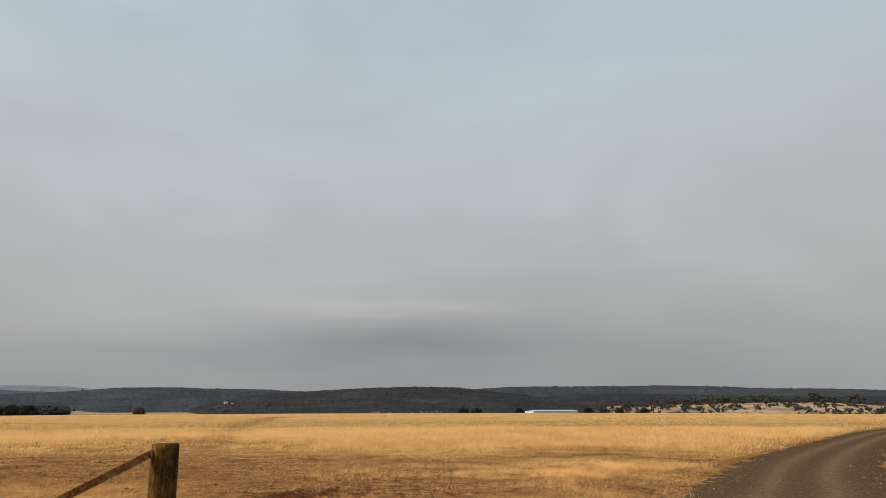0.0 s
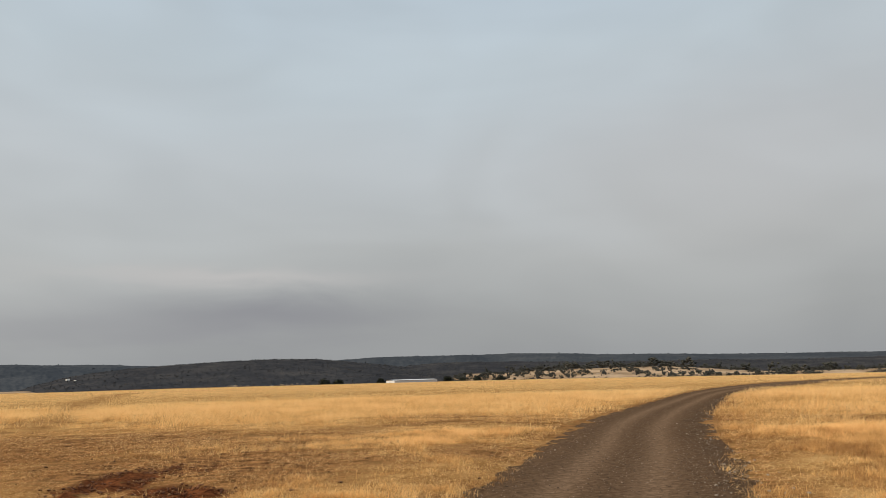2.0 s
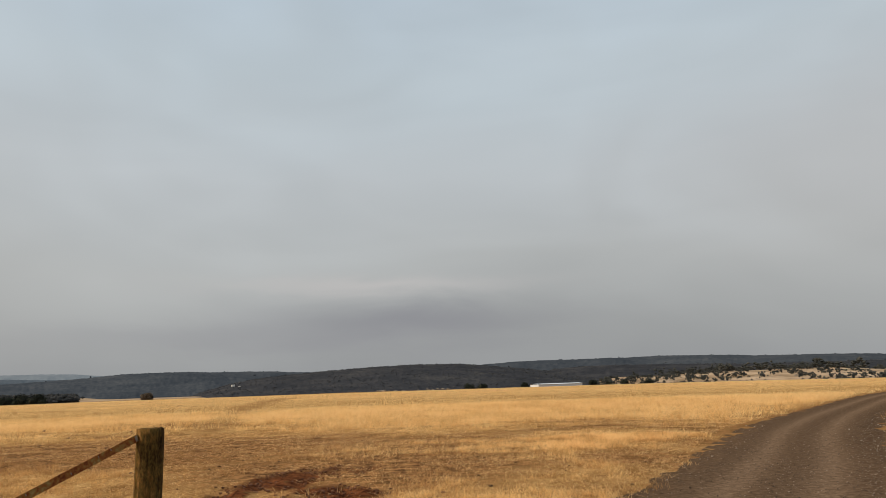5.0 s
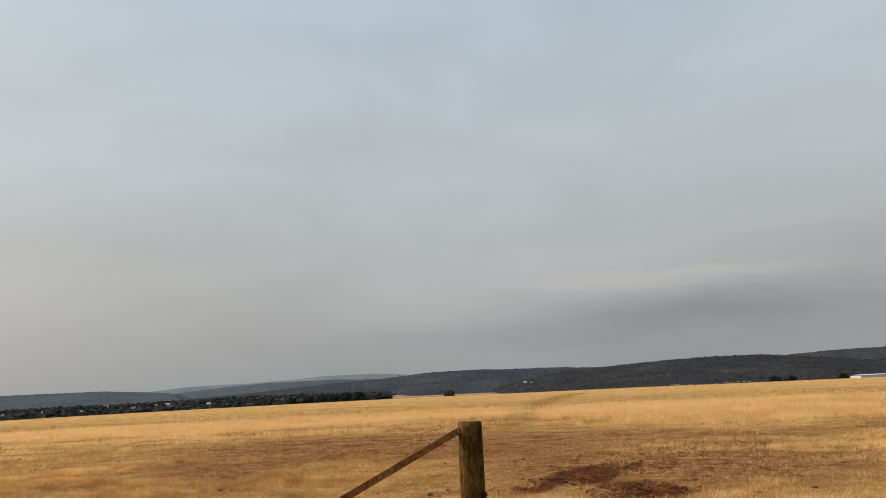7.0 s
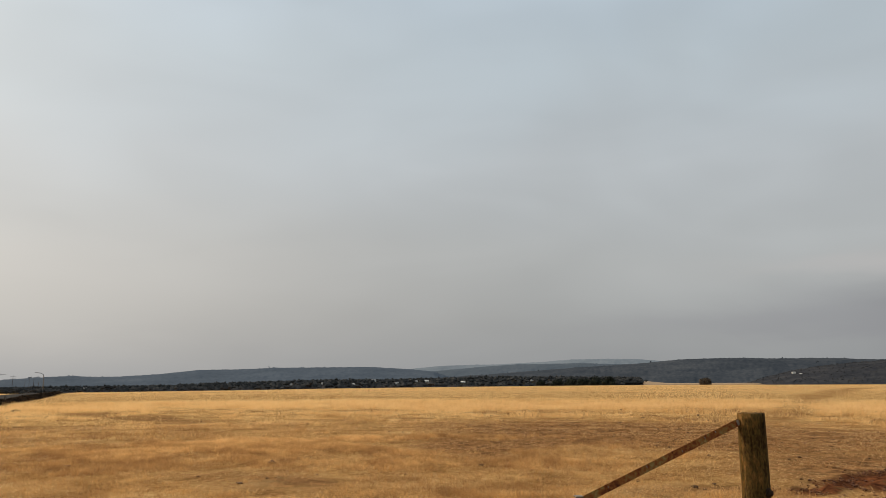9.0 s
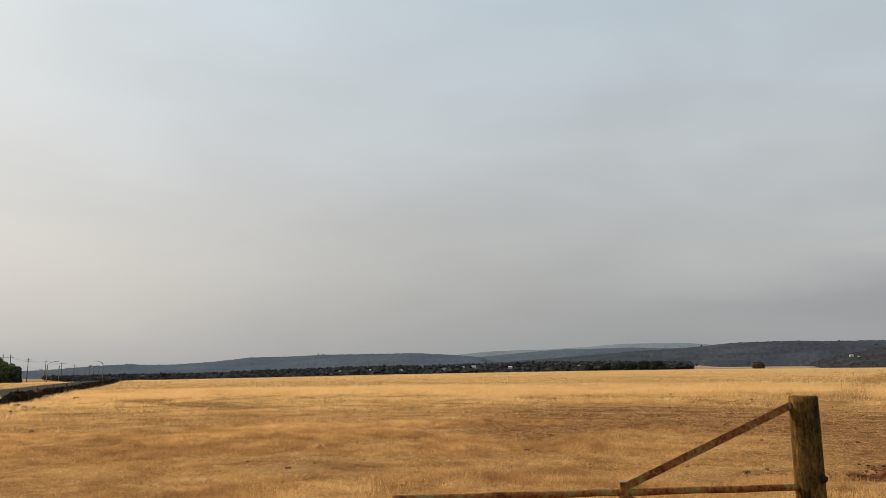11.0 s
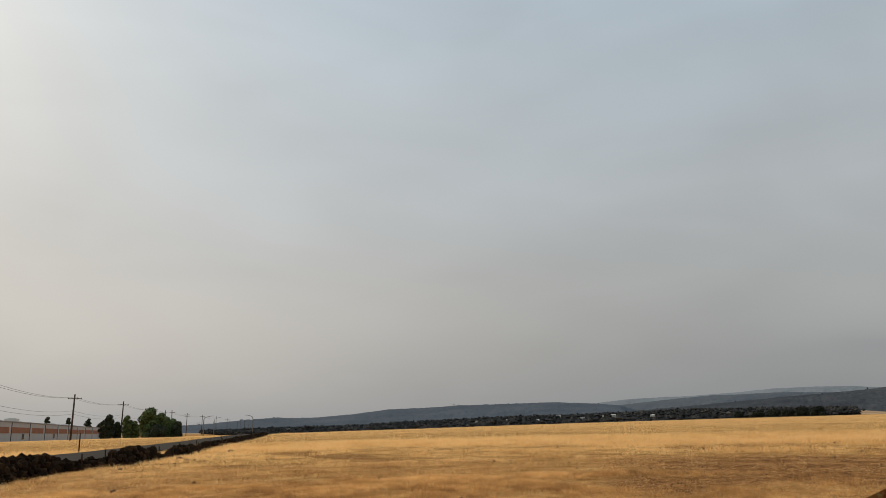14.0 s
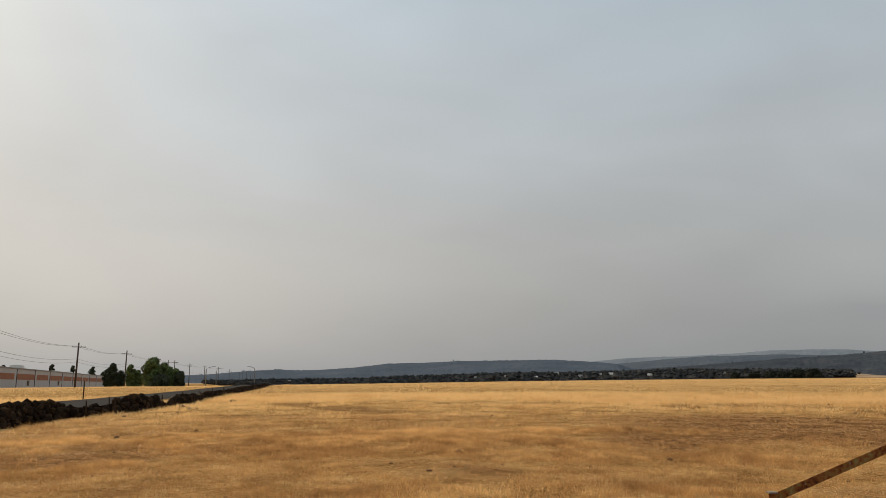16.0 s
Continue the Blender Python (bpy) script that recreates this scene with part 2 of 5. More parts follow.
M_GALV = material("galvanised", [(0.3, (0.22, 0.23, 0.24)), (0.7, (0.38, 0.39, 0.40))], scale=2, rough=0.5, metal=0.5, bump=0.05)
M_TPOST = material("fence_steel", [(0.3, (0.022, 0.014, 0.009)), (0.7, (0.075, 0.045, 0.026))], scale=8, rough=0.95, spec=0.05)
M_BARK = material("bark", [(0.3, (0.045, 0.032, 0.022)), (0.7, (0.13, 0.10, 0.075))], scale=2.5, fine=20, stretch=(1, 1, 0.3), rough=0.95, bump=0.7)
M_LEAF = material("oak_leaf", [(0.2, (0.034, 0.050, 0.012)), (0.5, (0.095, 0.130, 0.034)), (0.85, (0.20, 0.24, 0.07))], scale=0.6, fine=3.0, island=0.5, rough=0.7, bump=0)
M_LEAF_DARK = material("dark_leaf", [(0.2, (0.014, 0.019, 0.009)), (0.5, (0.034, 0.043, 0.018)), (0.85, (0.075, 0.085, 0.036))], scale=0.4, fine=2.0, island=0.5, rough=0.8, bump=0)
M_OAK = material("live_oak_leaf", [(0.2, (0.008, 0.010, 0.008)), (0.5, (0.018, 0.021, 0.014)), (0.85, (0.040, 0.043, 0.026))], scale=0.4, fine=2.0, island=0.5, rough=0.9, bump=0, spec=0.1)
M_BROWN_LEAF = material("dry_leaf", [(0.2, (0.035, 0.024, 0.014)), (0.5, (0.075, 0.050, 0.028)), (0.85, (0.13, 0.09, 0.05))], scale=0.5, fine=2.0, island=0.5, rough=0.8, bump=0)
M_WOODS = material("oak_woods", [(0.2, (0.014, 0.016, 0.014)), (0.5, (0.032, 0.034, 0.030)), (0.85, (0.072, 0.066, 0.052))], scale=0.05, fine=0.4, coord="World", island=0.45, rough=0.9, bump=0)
# valley oaks: base colour lifted towards grey for the haze before them
M_VALLEY = material("hazed_oak", [(0.2, (0.028, 0.029, 0.029)), (0.5, (0.050, 0.050, 0.049)), (0.85, (0.096, 0.089, 0.080))], scale=0.02, fine=0.3, coord="World", island=0.55, rough=1.0, bump=0, spec=0)
# aerial haze is mixed into the ridge base colours, paler and bluer with distance
M_RIDGE_NEAR = material("ridge_woods_hazed", [(0.2, (0.025, 0.027, 0.032)), (0.5, (0.041, 0.042, 0.047)), (0.8, (0.074, 0.070, 0.068))], scale=0.012, fine=0.16, coord="World", rough=1, bump=0, spec=0, contrast=1.9)
# hill oaks are coloured lighter to offset their own shade against the hillside
M_HILLTREE = material("hill_oak_hazed", [(0.2, (0.036, 0.038, 0.042)), (0.5, (0.058, 0.058, 0.060)), (0.85, (0.098, 0.090, 0.083))], scale=0.012, fine=0.1, coord="World", island=0.5, rough=1, bump=0, spec=0)
M_RIDGE_MID = material("chaparral_ridge_hazed", [(0.2, (0.036, 0.043, 0.053)), (0.5, (0.053, 0.060, 0.070)), (0.8, (0.084, 0.089, 0.096))], scale=0.006, fine=0.09, coord="World", rough=1, bump=0, spec=0, contrast=1.7)
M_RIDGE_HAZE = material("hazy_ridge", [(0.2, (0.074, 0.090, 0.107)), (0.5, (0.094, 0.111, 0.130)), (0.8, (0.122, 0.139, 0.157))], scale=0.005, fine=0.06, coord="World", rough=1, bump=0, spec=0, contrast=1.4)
M_RIDGE_BLUE = material("pine_ridge_hazed", [(0.2, (0.066, 0.081, 0.100)), (0.5, (0.087, 0.104, 0.126)), (0.8, (0.118, 0.135, 0.157))], scale=0.005, fine=0.07, coord="World", rough=1, bump=0, spec=0, contrast=1.6)
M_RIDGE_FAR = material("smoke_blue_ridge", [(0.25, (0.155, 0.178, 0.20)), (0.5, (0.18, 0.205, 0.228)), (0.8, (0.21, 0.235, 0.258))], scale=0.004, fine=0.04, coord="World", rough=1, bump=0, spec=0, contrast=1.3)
M_WHITE_METAL = material("white_sheet_metal", [(0.3, (0.50, 0.53, 0.57)), (0.7, (0.62, 0.65, 0.68))], scale=0.5, fine=4, rough=0.5, bump=0.05)
M_DARK_METAL = material("dark_sheet_metal", [(0.3, (0.05, 0.05, 0.055)), (0.7, (0.09, 0.09, 0.095))], scale=0.6, rough=0.6)
M_STUCCO = material("grey_stucco", [(0.3, (0.42, 0.40, 0.38)), (0.7, (0.56, 0.54, 0.52))], scale=0.3, fine=6, rough=0.9, bump=0.1)
M_BANDING = material("brick_red_band", [(0.3, (0.26, 0.105, 0.055)), (0.7, (0.40, 0.18, 0.10))], scale=0.4, fine=8, rough=0.85)
M_ROOFGREY = material("grey_roofing", [(0.3, (0.20, 0.19, 0.19)), (0.7, (0.34, 0.33, 0.32))], scale=0.8, rough=0.85)
M_HOUSE = material("pale_house_paint", [(0.3, (0.55, 0.52, 0.47)), (0.7, (0.75, 0.72, 0.67))], scale=0.5, obj_random=0.4, rough=0.85)
M_GLASS = material("dark_window", [(0.3, (0.02, 0.022, 0.025)), (0.7, (0.04, 0.042, 0.045))], scale=1, rough=0.15, bump=0, spec=0.5)
M_DOME = material("faded_red_roof", [(0.3, (0.16, 0.085, 0.07)), (0.7, (0.25, 0.14, 0.115))], scale=0.6, fine=6, rough=0.8)
M_PALEROCK = material("pale_rock", [(0.3, (0.20, 0.155, 0.11)), (0.7, (0.38, 0.31, 0.235))], scale=0.3, island=0.4, coord="World", rough=0.95)


# ---------------------------------------------------------------- mesh helpers
def smooth(a, b, v):
    t = np.clip((v - a) / (b - a), 0, 1)
    return t * t * (3 - 2 * t)


def vnoise(x, y, seed=0):
    """Value noise on a unit lattice, 0..1, for arrays."""
    x, y = np.asarray(x, float), np.asarray(y, float)
    xi, yi = np.floor(x).astype(np.int64), np.floor(y).astype(np.int64)
    fx, fy = x - xi, y - yi
    fx, fy = fx * fx * (3 - 2 * fx), fy * fy * (3 - 2 * fy)

    def h(i, j):
        n = (i * 374761393 + j * 668265263 + seed * 2147483647) & 0x7FFFFFFF
        n = ((n ^ (n >> 13)) * 1274126177) & 0x7FFFFFFF
        return ((n ^ (n >> 16)) & 0xFFFF) / 65535.0

    return (h(xi, yi) * (1 - fx) + h(xi + 1, yi) * fx) * (1 - fy) + (h(xi, yi + 1) * (1 - fx) + h(xi + 1, yi + 1) * fx) * fy


def fbm(x, y, octaves=4, seed=0):
    s, a, t = 0, 1.0, 0
    for k in range(octaves):
        s = s + a * vnoise(np.asarray(x) * 2 ** k + 17.3 * k, np.asarray(y) * 2 ** k - 9.1 * k, seed + k)
        t += a
        a *= 0.5
    return s / t


def raw_mesh(name, V, F, mat, attrs=None, shade=False):
    """A mesh from vertex and face arrays (all faces with the same number of corners)."""
    me = bpy.data.meshes.new(name)
    V, F = np.asarray(V, np.float32), np.asarray(F, np.int32)
    me.vertices.add(len(V))
    me.vertices.foreach_set("co", V.ravel())
    me.loops.add(F.size)
    me.loops.foreach_set("vertex_index", F.ravel())
    me.polygons.add(len(F))
    me.polygons.foreach_set("loop_start", np.arange(0, F.size, F.shape[1], dtype=np.int32))
    me.update(calc_edges=True)
    for k, v in (attrs or {}).items():
        me.attributes.new(k, "FLOAT", "POINT").data.foreach_set("value", np.asarray(v, np.float32))
    me.polygons.foreach_set("use_smooth", np.full(len(F), shade))
    me.materials.append(mat)
    return me


def part(name, bm, mat, parent=None, label="", shade=False):
    me = bpy.data.meshes.new(name)
    if shade:
        for f in bm.faces:
            f.smooth = True
    bm.to_mesh(me)
    bm.free()
    me.materials.append(mat)
    ob = new(name, me)
    if parent is not None:
        ob.parent = parent
    if label:
        ob["label"] = label
    return ob


def box(bm, cx, cy, cz, sx, sy, sz, m=Matrix(), bevel=0.0):
    r = bmesh.ops.create_cube(bm, size=1, matrix=m @ Matrix.Translation((cx, cy, cz)) @ Matrix.Diagonal((sx, sy, sz, 1)))
    if bevel:
        edges = list({e for v in r["verts"] for e in v.link_edges})
        bmesh.ops.bevel(bm, geom=edges, offset=bevel, segments=1, affect="EDGES")
    return bm


def tube(bm, pts, radii, seg=8, caps=True):
    pts = [Vector(p) for p in pts]
    rings = []
    up = Vector((0.123, 0.3, 1)).normalized()
    for i, p in enumerate(pts):
        d = (pts[min(i + 1, len(pts) - 1)] - pts[max(i - 1, 0)]).normalized()
        a = d.cross(up if abs(d.dot(up)) < 0.95 else Vector((1, 0, 0))).normalized()
        b = d.cross(a)
        r = radii[i] if hasattr(radii, "__len__") else radii
        rings.append([bm.verts.new(p + (a * math.cos(t) + b * math.sin(t)) * r) for t in (2 * math.pi * k / seg for k in range(seg))])
    for q, s in zip(rings, rings[1:]):
        for k in range(seg):
            bm.faces.new((q[k], q[(k + 1) % seg], s[(k + 1) % seg], s[k]))
    if caps:
        bm.faces.new(rings[0][::-1])
        bm.faces.new(rings[-1])
    return bm


ICO_BM = bmesh.new()
bmesh.ops.create_icosphere(ICO_BM, subdivisions=1, radius=1)
ICO_V = np.array([v.co[:] for v in ICO_BM.verts])
ICO_F = np.array([[v.index for v in f.verts] for f in ICO_BM.faces])
ICO_BM.free()


OCT_V = np.array([(1, 0, 0), (-1, 0, 0), (0, 1, 0), (0, -1, 0), (0, 0, 1), (0, 0, -1)], float)
OCT_F = np.array([(0, 2, 4), (2, 1, 4), (1, 3, 4), (3, 0, 4), (2, 0, 5), (1, 2, 5), (3, 1, 5), (0, 3, 5)])


def lumps(centres, sizes, rng, rough=0.25, flat=1.0, plain=False):
    """Rough lumps, one a centre: vertex and face arrays. plain: of eight faces only, for what is small or far."""
    BASE_V, BASE_F = (OCT_V, OCT_F) if plain else (ICO_V, ICO_F)
    n, k = len(centres), len(BASE_V)
    j = 1 + rng.uniform(-rough, rough, (n, k, 1))
    V = BASE_V[None] * j * np.asarray(sizes).reshape(n, 1, -1) * [1, 1, flat]
    a = rng.uniform(0, 2 * np.pi, n)
    c, s = np.cos(a)[:, None], np.sin(a)[:, None]
    V = np.stack([V[..., 0] * c - V[..., 1] * s, V[..., 0] * s + V[..., 1] * c, V[..., 2]], -1) + np.asarray(centres)[:, None]
    F = BASE_F[None] + (np.arange(n) * k)[:, None, None]
    return V.reshape(-1, 3), F.reshape(-1, 3)


def sprays(centres, size, rng, count):
    """Small leaf triangles scattered in balls round the centres (x, y, z, radius)."""
    idx = rng.integers(0, len(centres), count)
    c = np.asarray(centres)[idx]
    d = rng.normal(size=(count, 3))
    d /= np.linalg.norm(d, axis=1)[:, None]
    p = c[:, :3] + d * c[:, 3:4] * rng.uniform(0.55, 1.0, (count, 1)) ** 0.6 * [1, 1, 0.85]
    u = rng.normal(size=(count, 3))
    u /= np.linalg.norm(u, axis=1)[:, None]
    w = np.cross(u, d)
    s = size * rng.uniform(0.6, 1.4, (count, 1))
    V = np.stack([p - u * s, p + u * s, p + w * s * 1.4, ], 1).reshape(-1, 3)
    return V, np.arange(count * 3).reshape(-1, 3)


# ---------------------------------------------------------------- terrain
def lift(az):
    """Small correction of the far skyline's height, in degrees."""
    return np.interp(az, [-45, -11, 5, 20, 50, 70], [-0.06, -0.005, 0.03, 0.07, 0.10, 0.10])


def turned(x, y):
    """The roadside on the left, turned slightly about the viewer's ground point."""
    c, s = math.cos(radians(0.2)), math.sin(radians(0.2))
    return x * c - y * s, x * s + y * c


EDGE_AZ = np.array([-180, -60, -45, -30, -17, 0, 8, 16, 18.5, 26.5, 28, 30, 45, 57, 66, 69, 74, 100, 180.0])
EDGE_R = np.array([230, 200, 210, 221, 280, 300, 325, 271, 262, 240, 234, 228, 168, 125, 108, 118, 420, 500, 300.0])
EDGE_R = EDGE_R * np.interp(EDGE_AZ, [-45, -17, 0, 16, 32, 57, 70, 80], [0.92, 0.96, 1.04, 1.14, 1.2, 1.16, 1.12, 1.0])
DROP = np.array([6, 8, 8, 9, 10, 12, 12, 12, 1.0, 1.0, 5, 12, 10, 8, 6, 4, 2, 2, 6.0])


# height of the wooded slope's tree tops above eye level, in degrees, across the valley
SLOPE_AZ = np.array([24, 30, 34, 38, 41, 44, 48, 52, 55, 58, 62, 66, 74.0])
SLOPE_EL = np.array([0.30, 0.42, 0.44, 0.47, 0.40, 0.33, 0.29, 0.24, 0.15, 0.08, -0.08, -0.12, -0.16])


def terrain(x, y):
    r, az = np.hypot(x, y), np.degrees(np.arctan2(-np.asarray(x), np.asarray(y)))
    e = np.interp(az, EDGE_AZ, EDGE_R)
    z = -np.interp(az, EDGE_AZ, DROP) * smooth(0, 260, r - e)
    z = z - 14 * smooth(900, 2500, r)
    # wooded slope across the valley, and the roadside that falls away gently
    crest = 1.6 + 1350 * np.tan(np.radians(np.interp(az, SLOPE_AZ, SLOPE_EL) - 0.26))
    z = z + smooth(24, 28, az) * smooth(78, 72, az) * (crest + np.interp(az, EDGE_AZ, DROP) + 2.7) * smooth(480, 1350, r)
    z = z - 2.2 * smooth(110, 300, r) * smooth(67, 71, az) * smooth(130, 110, az)
    # dry oak slope beyond the field, to the right of the shed
    k = smooth(-8.5, -13, az) * smooth(-75, -50, az) * (0.45 + 0.55 * smooth(-36, -26, az))
    z = z + k * (17 * smooth(480, 900, r) - 10 * smooth(950, 1500, r)) * (0.75 + 0.5 * fbm(x / 160, y / 160, 3, 5))
    z = z + (fbm(x / 14, y / 14, 3, 2) - 0.5) * 0.22 * smooth(8, 30, r) * (1 - smooth(60, 140, r) * 0.6)
    return z + (fbm(x / 1.3, y / 1.3, 3, 8) - 0.5) * 0.07 * smooth(300, 100, r)


# gravel road: left and right borders
ROAD_L = [(-8.2, -9.0), (-4.4, -2.0), (-1.05, 3.9), (2.7, 10.7), (6.0, 16.7), (10.1, 24.5), (17.2, 35.4), (31.4, 55.6), (47.3, 73.0), (68, 88.0), (92, 99)]
ROAD_R = [(-4.4, -10.6), (-0.4, -3.4), (2.95, 3.4), (5.8, 9.2), (7.75, 13.0), (11.2, 19.9), (18.2, 31.4), (32.5, 51.2), (50.0, 68.0), (69.5, 83.5), (93, 94.5)]


def spline(P, n):
    P = np.array(P, float)
    P = np.vstack([2 * P[0] - P[1], P, 2 * P[-1] - P[-2]])
    out = []
    for i in range(1, len(P) - 2):
        t = np.linspace(0, 1, n, endpoint=False)[:, None]
        a, b, c, d = P[i - 1:i + 3]
        out.append(0.5 * (2 * b + (c - a) * t + (2 * a - 5 * b + 4 * c - d) * t ** 2 + (3 * b - a - 3 * c + d) * t ** 3))
    return np.vstack(out + [P[-2:-1]])


RL, RR = spline(ROAD_L, 24), spline(ROAD_R, 24)
RC, RW = (RL + RR) / 2, np.linalg.norm(RL - RR, axis=1) / 2


def nearest(p, line):
    """Distance to the nearest knot of a line, and that knot's number; far points are skipped."""
    lo, hi = line.min(0) - 12, line.max(0) + 12
    near = np.flatnonzero(((p > lo) & (p < hi)).all(1))
    d, k = np.full(len(p), 99.0), np.zeros(len(p), int)
    line32 = line.astype(np.float32)
    for s in range(0, len(near), 40000):
        q = near[s:s + 40000]
        g = p[q].astype(np.float32)
        dd = (g[:, :1] - line32[:, 0]) ** 2 + (g[:, 1:] - line32[:, 1]) ** 2
        k[q] = dd.argmin(1)
        d[q] = np.sqrt(dd.min(1))
    return d, k


RC2, RW2 = RC[::2], RW[::2]
RT2 = np.gradient(RC2, axis=0)


def road_distance(x, y):
    """Distance outside the gravel road's border (negative on the road), and the side (+1: right)."""
    p = np.stack([np.ravel(x), np.ravel(y)], -1)
    d, k = nearest(p, RC2)
    o = p - RC2[k]
    side = np.sign(RT2[k, 1] * o[:, 0] - RT2[k, 0] * o[:, 1])
    return (d - RW2[k]).reshape(np.shape(x)), side.reshape(np.shape(x))


TRAIL = spline([(-5.5, 22), (-9.5, 29.3), (-12.9, 43.6), (-17.6, 64), (-23.8, 92.8), (-30.8, 131.5), (-37, 170)], 20)


def trail_distance(x, y):
    return nearest(np.stack([np.ravel(x), np.ravel(y)], -1), TRAIL[::2])[0].reshape(np.shape(x))


def bare_mask(x, y):
    """Where soil shows between thin stubble: the trampled ground by the gate, the trail and scattered patches."""
    r, az = np.hypot(x, y), np.degrees(np.arctan2(-x, y))
    n = fbm(x / 3.5, y / 2.2, 4, 21)
    worn = np.exp(-(((x + 10) / 10.5) ** 2 + ((y - 22.5) / 6.5) ** 2) ** 2) * 1.0
    worn2 = np.exp(-(((x + 1.5) / 5.0) ** 2 + ((y - 16.5) / 5.5) ** 2) ** 2) * 0.75
    trail = np.exp(-(trail_distance(x, y) / (0.8 + 0.020 * r)) ** 4) * 0.45
    rd, side = road_distance(x, y)
    verge = np.exp(-(np.maximum(rd, 0) / 1.6) ** 2) * 0.6
    ruts = 0 * x
    for (ax, ay), (bx, by) in (((-3.2, 15.2), (0.6, 20.8)), ((-1.6, 15.8), (2.8, 20.4)), ((-2.4, 15.5), (-0.2, 18.4))):
        t = np.clip(((x - ax) * (bx - ax) + (y - ay) * (by - ay)) / ((bx - ax) ** 2 + (by - ay) ** 2), 0, 1)
        d = np.hypot(x - ax - t * (bx - ax), y - ay - t * (by - ay))
        ruts = np.maximum(ruts, np.exp(-(d / 0.22) ** 2) * (1 - 0.6 * t) * 1.3)
    patch = smooth(0.56, 0.72, fbm(x / 6 + 3, y / 3.4, 3, 33)) * 0.7 * smooth(70, 25, r)
    return np.clip(np.maximum.reduce([worn, worn2, trail, verge, patch, ruts]) * (0.55 + 0.9 * n), 0, 1)


def red_mask(x, y):
    n = fbm(x / 0.9, y / 0.9, 4, 41)
    a = np.exp(-(((x + 2.9) / 0.65) ** 2 + ((y - 13.6) / 2.0) ** 2) ** 2)
    b = np.exp(-(((x + 1.9) / 0.6) ** 2 + ((y - 15.3) / 1.0) ** 2) ** 2)
    c = np.exp(-(((x + 1.6) / 0.9) ** 2 + ((y - 12.0) / 1.2) ** 2) ** 2)
    d = np.exp(-(((x + 3.2) / 0.7) ** 2 + ((y - 12.4) / 1.2) ** 2) ** 2)
    return np.clip(np.maximum.reduce([a, b, c, d]) * smooth(0.30, 0.60, n) * 1.2, 0, 1)


def build_ground():
    az = np.radians(np.concatenate([np.arange(-50, 92, 0.38), np.arange(92, 310, 3.0)]))
    rr = np.concatenate([[0.02, 1.0], np.geomspace(2.5, 60, 150), np.geomspace(62, 420, 90), np.geomspace(440, 4900, 50)])
    A, R = np.meshgrid(az, rr)
    X, Y = -np.sin(A) * R, np.cos(A) * R
    Z = terrain(X, Y)
    red = red_mask(X, Y)
    Z = Z + red * (fbm(X / 0.40, Y / 0.40, 4, 77) - 0.58) * 0.36
    rd, _ = road_distance(X, Y)
    flat = smooth(0.0, 1.4, rd)
    Z = Z * flat - 0.07 * (1 - flat)
    V = np.stack([X, Y, Z], -1).reshape(-1, 3)
    n, m = len(rr), len(az)
    i, j = np.meshgrid(np.arange(n - 1), np.arange(m), indexing="ij")
    k = (j + 1) % m
    F = np.stack([i * m + j, i * m + k, (i + 1) * m + k, (i + 1) * m + j], -1).reshape(-1, 4)[:, ::-1]
    # the wood floor's mask paints shade under the valley oaks with their litter
    me = raw_mesh("ground", V, F, M_GROUND, {"bare": bare_mask(X, Y).ravel(), "red": red.ravel(), "pale": smooth(360, 460, R).ravel(), "litter_shade": (smooth(330, 420, R) * smooth(25.5, 27.5, np.degrees(A)) * smooth(69, 66, np.degrees(A))).ravel()}, True)
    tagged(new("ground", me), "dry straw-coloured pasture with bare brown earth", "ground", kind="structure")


build_ground()


def build_gravel_road():
    cols = 33
    n = len(RL)
    dense = np.linspace(0, n - 1, n * 3)
    L = np.stack([np.interp(dense, np.arange(n), RL[:, k]) for k in (0, 1)], -1)
    R = np.stack([np.interp(dense, np.arange(n), RR[:, k]) for k in (0, 1)], -1)
    u = np.linspace(-0.16, 1.16, cols)
    P = L[:, None] * (1 - u[None, :, None]) + R[:, None] * u[None, :, None]
    X, Y = P[..., 0], P[..., 1]
    edge = np.minimum(u, 1 - u)[None] + (fbm(X / 0.8, Y / 0.8, 4, 51) - 0.5) * 0.30
    z = 0.075 * smooth(-0.10, 0.08, edge) - 0.070
    ruts = np.exp(-((u - 0.30) / 0.11) ** 2) + np.exp(-((u - 0.68) / 0.11) ** 2)
    z = z - 0.022 * ruts[None] + (fbm(X / 0.5, Y / 0.5, 3, 52) - 0.5) * 0.004
    V = np.stack([X, Y, z], -1).reshape(-1, 3)
    i, j = np.meshgrid(np.arange(len(L) - 1), np.arange(cols - 1), indexing="ij")
    F = np.stack([i * cols + j, i * cols + j + 1, (i + 1) * cols + j + 1, (i + 1) * cols + j], -1).reshape(-1, 4)
    tagged(new("gravel_road", raw_mesh("gravel_road", V, F, M_GRAVEL, {"tint": np.broadcast_to(0.30 + 0.46 * ruts[None], X.shape).ravel()}, True)), "curving brown gravel track with worn wheel ruts", "road", kind="structure")


build_gravel_road()


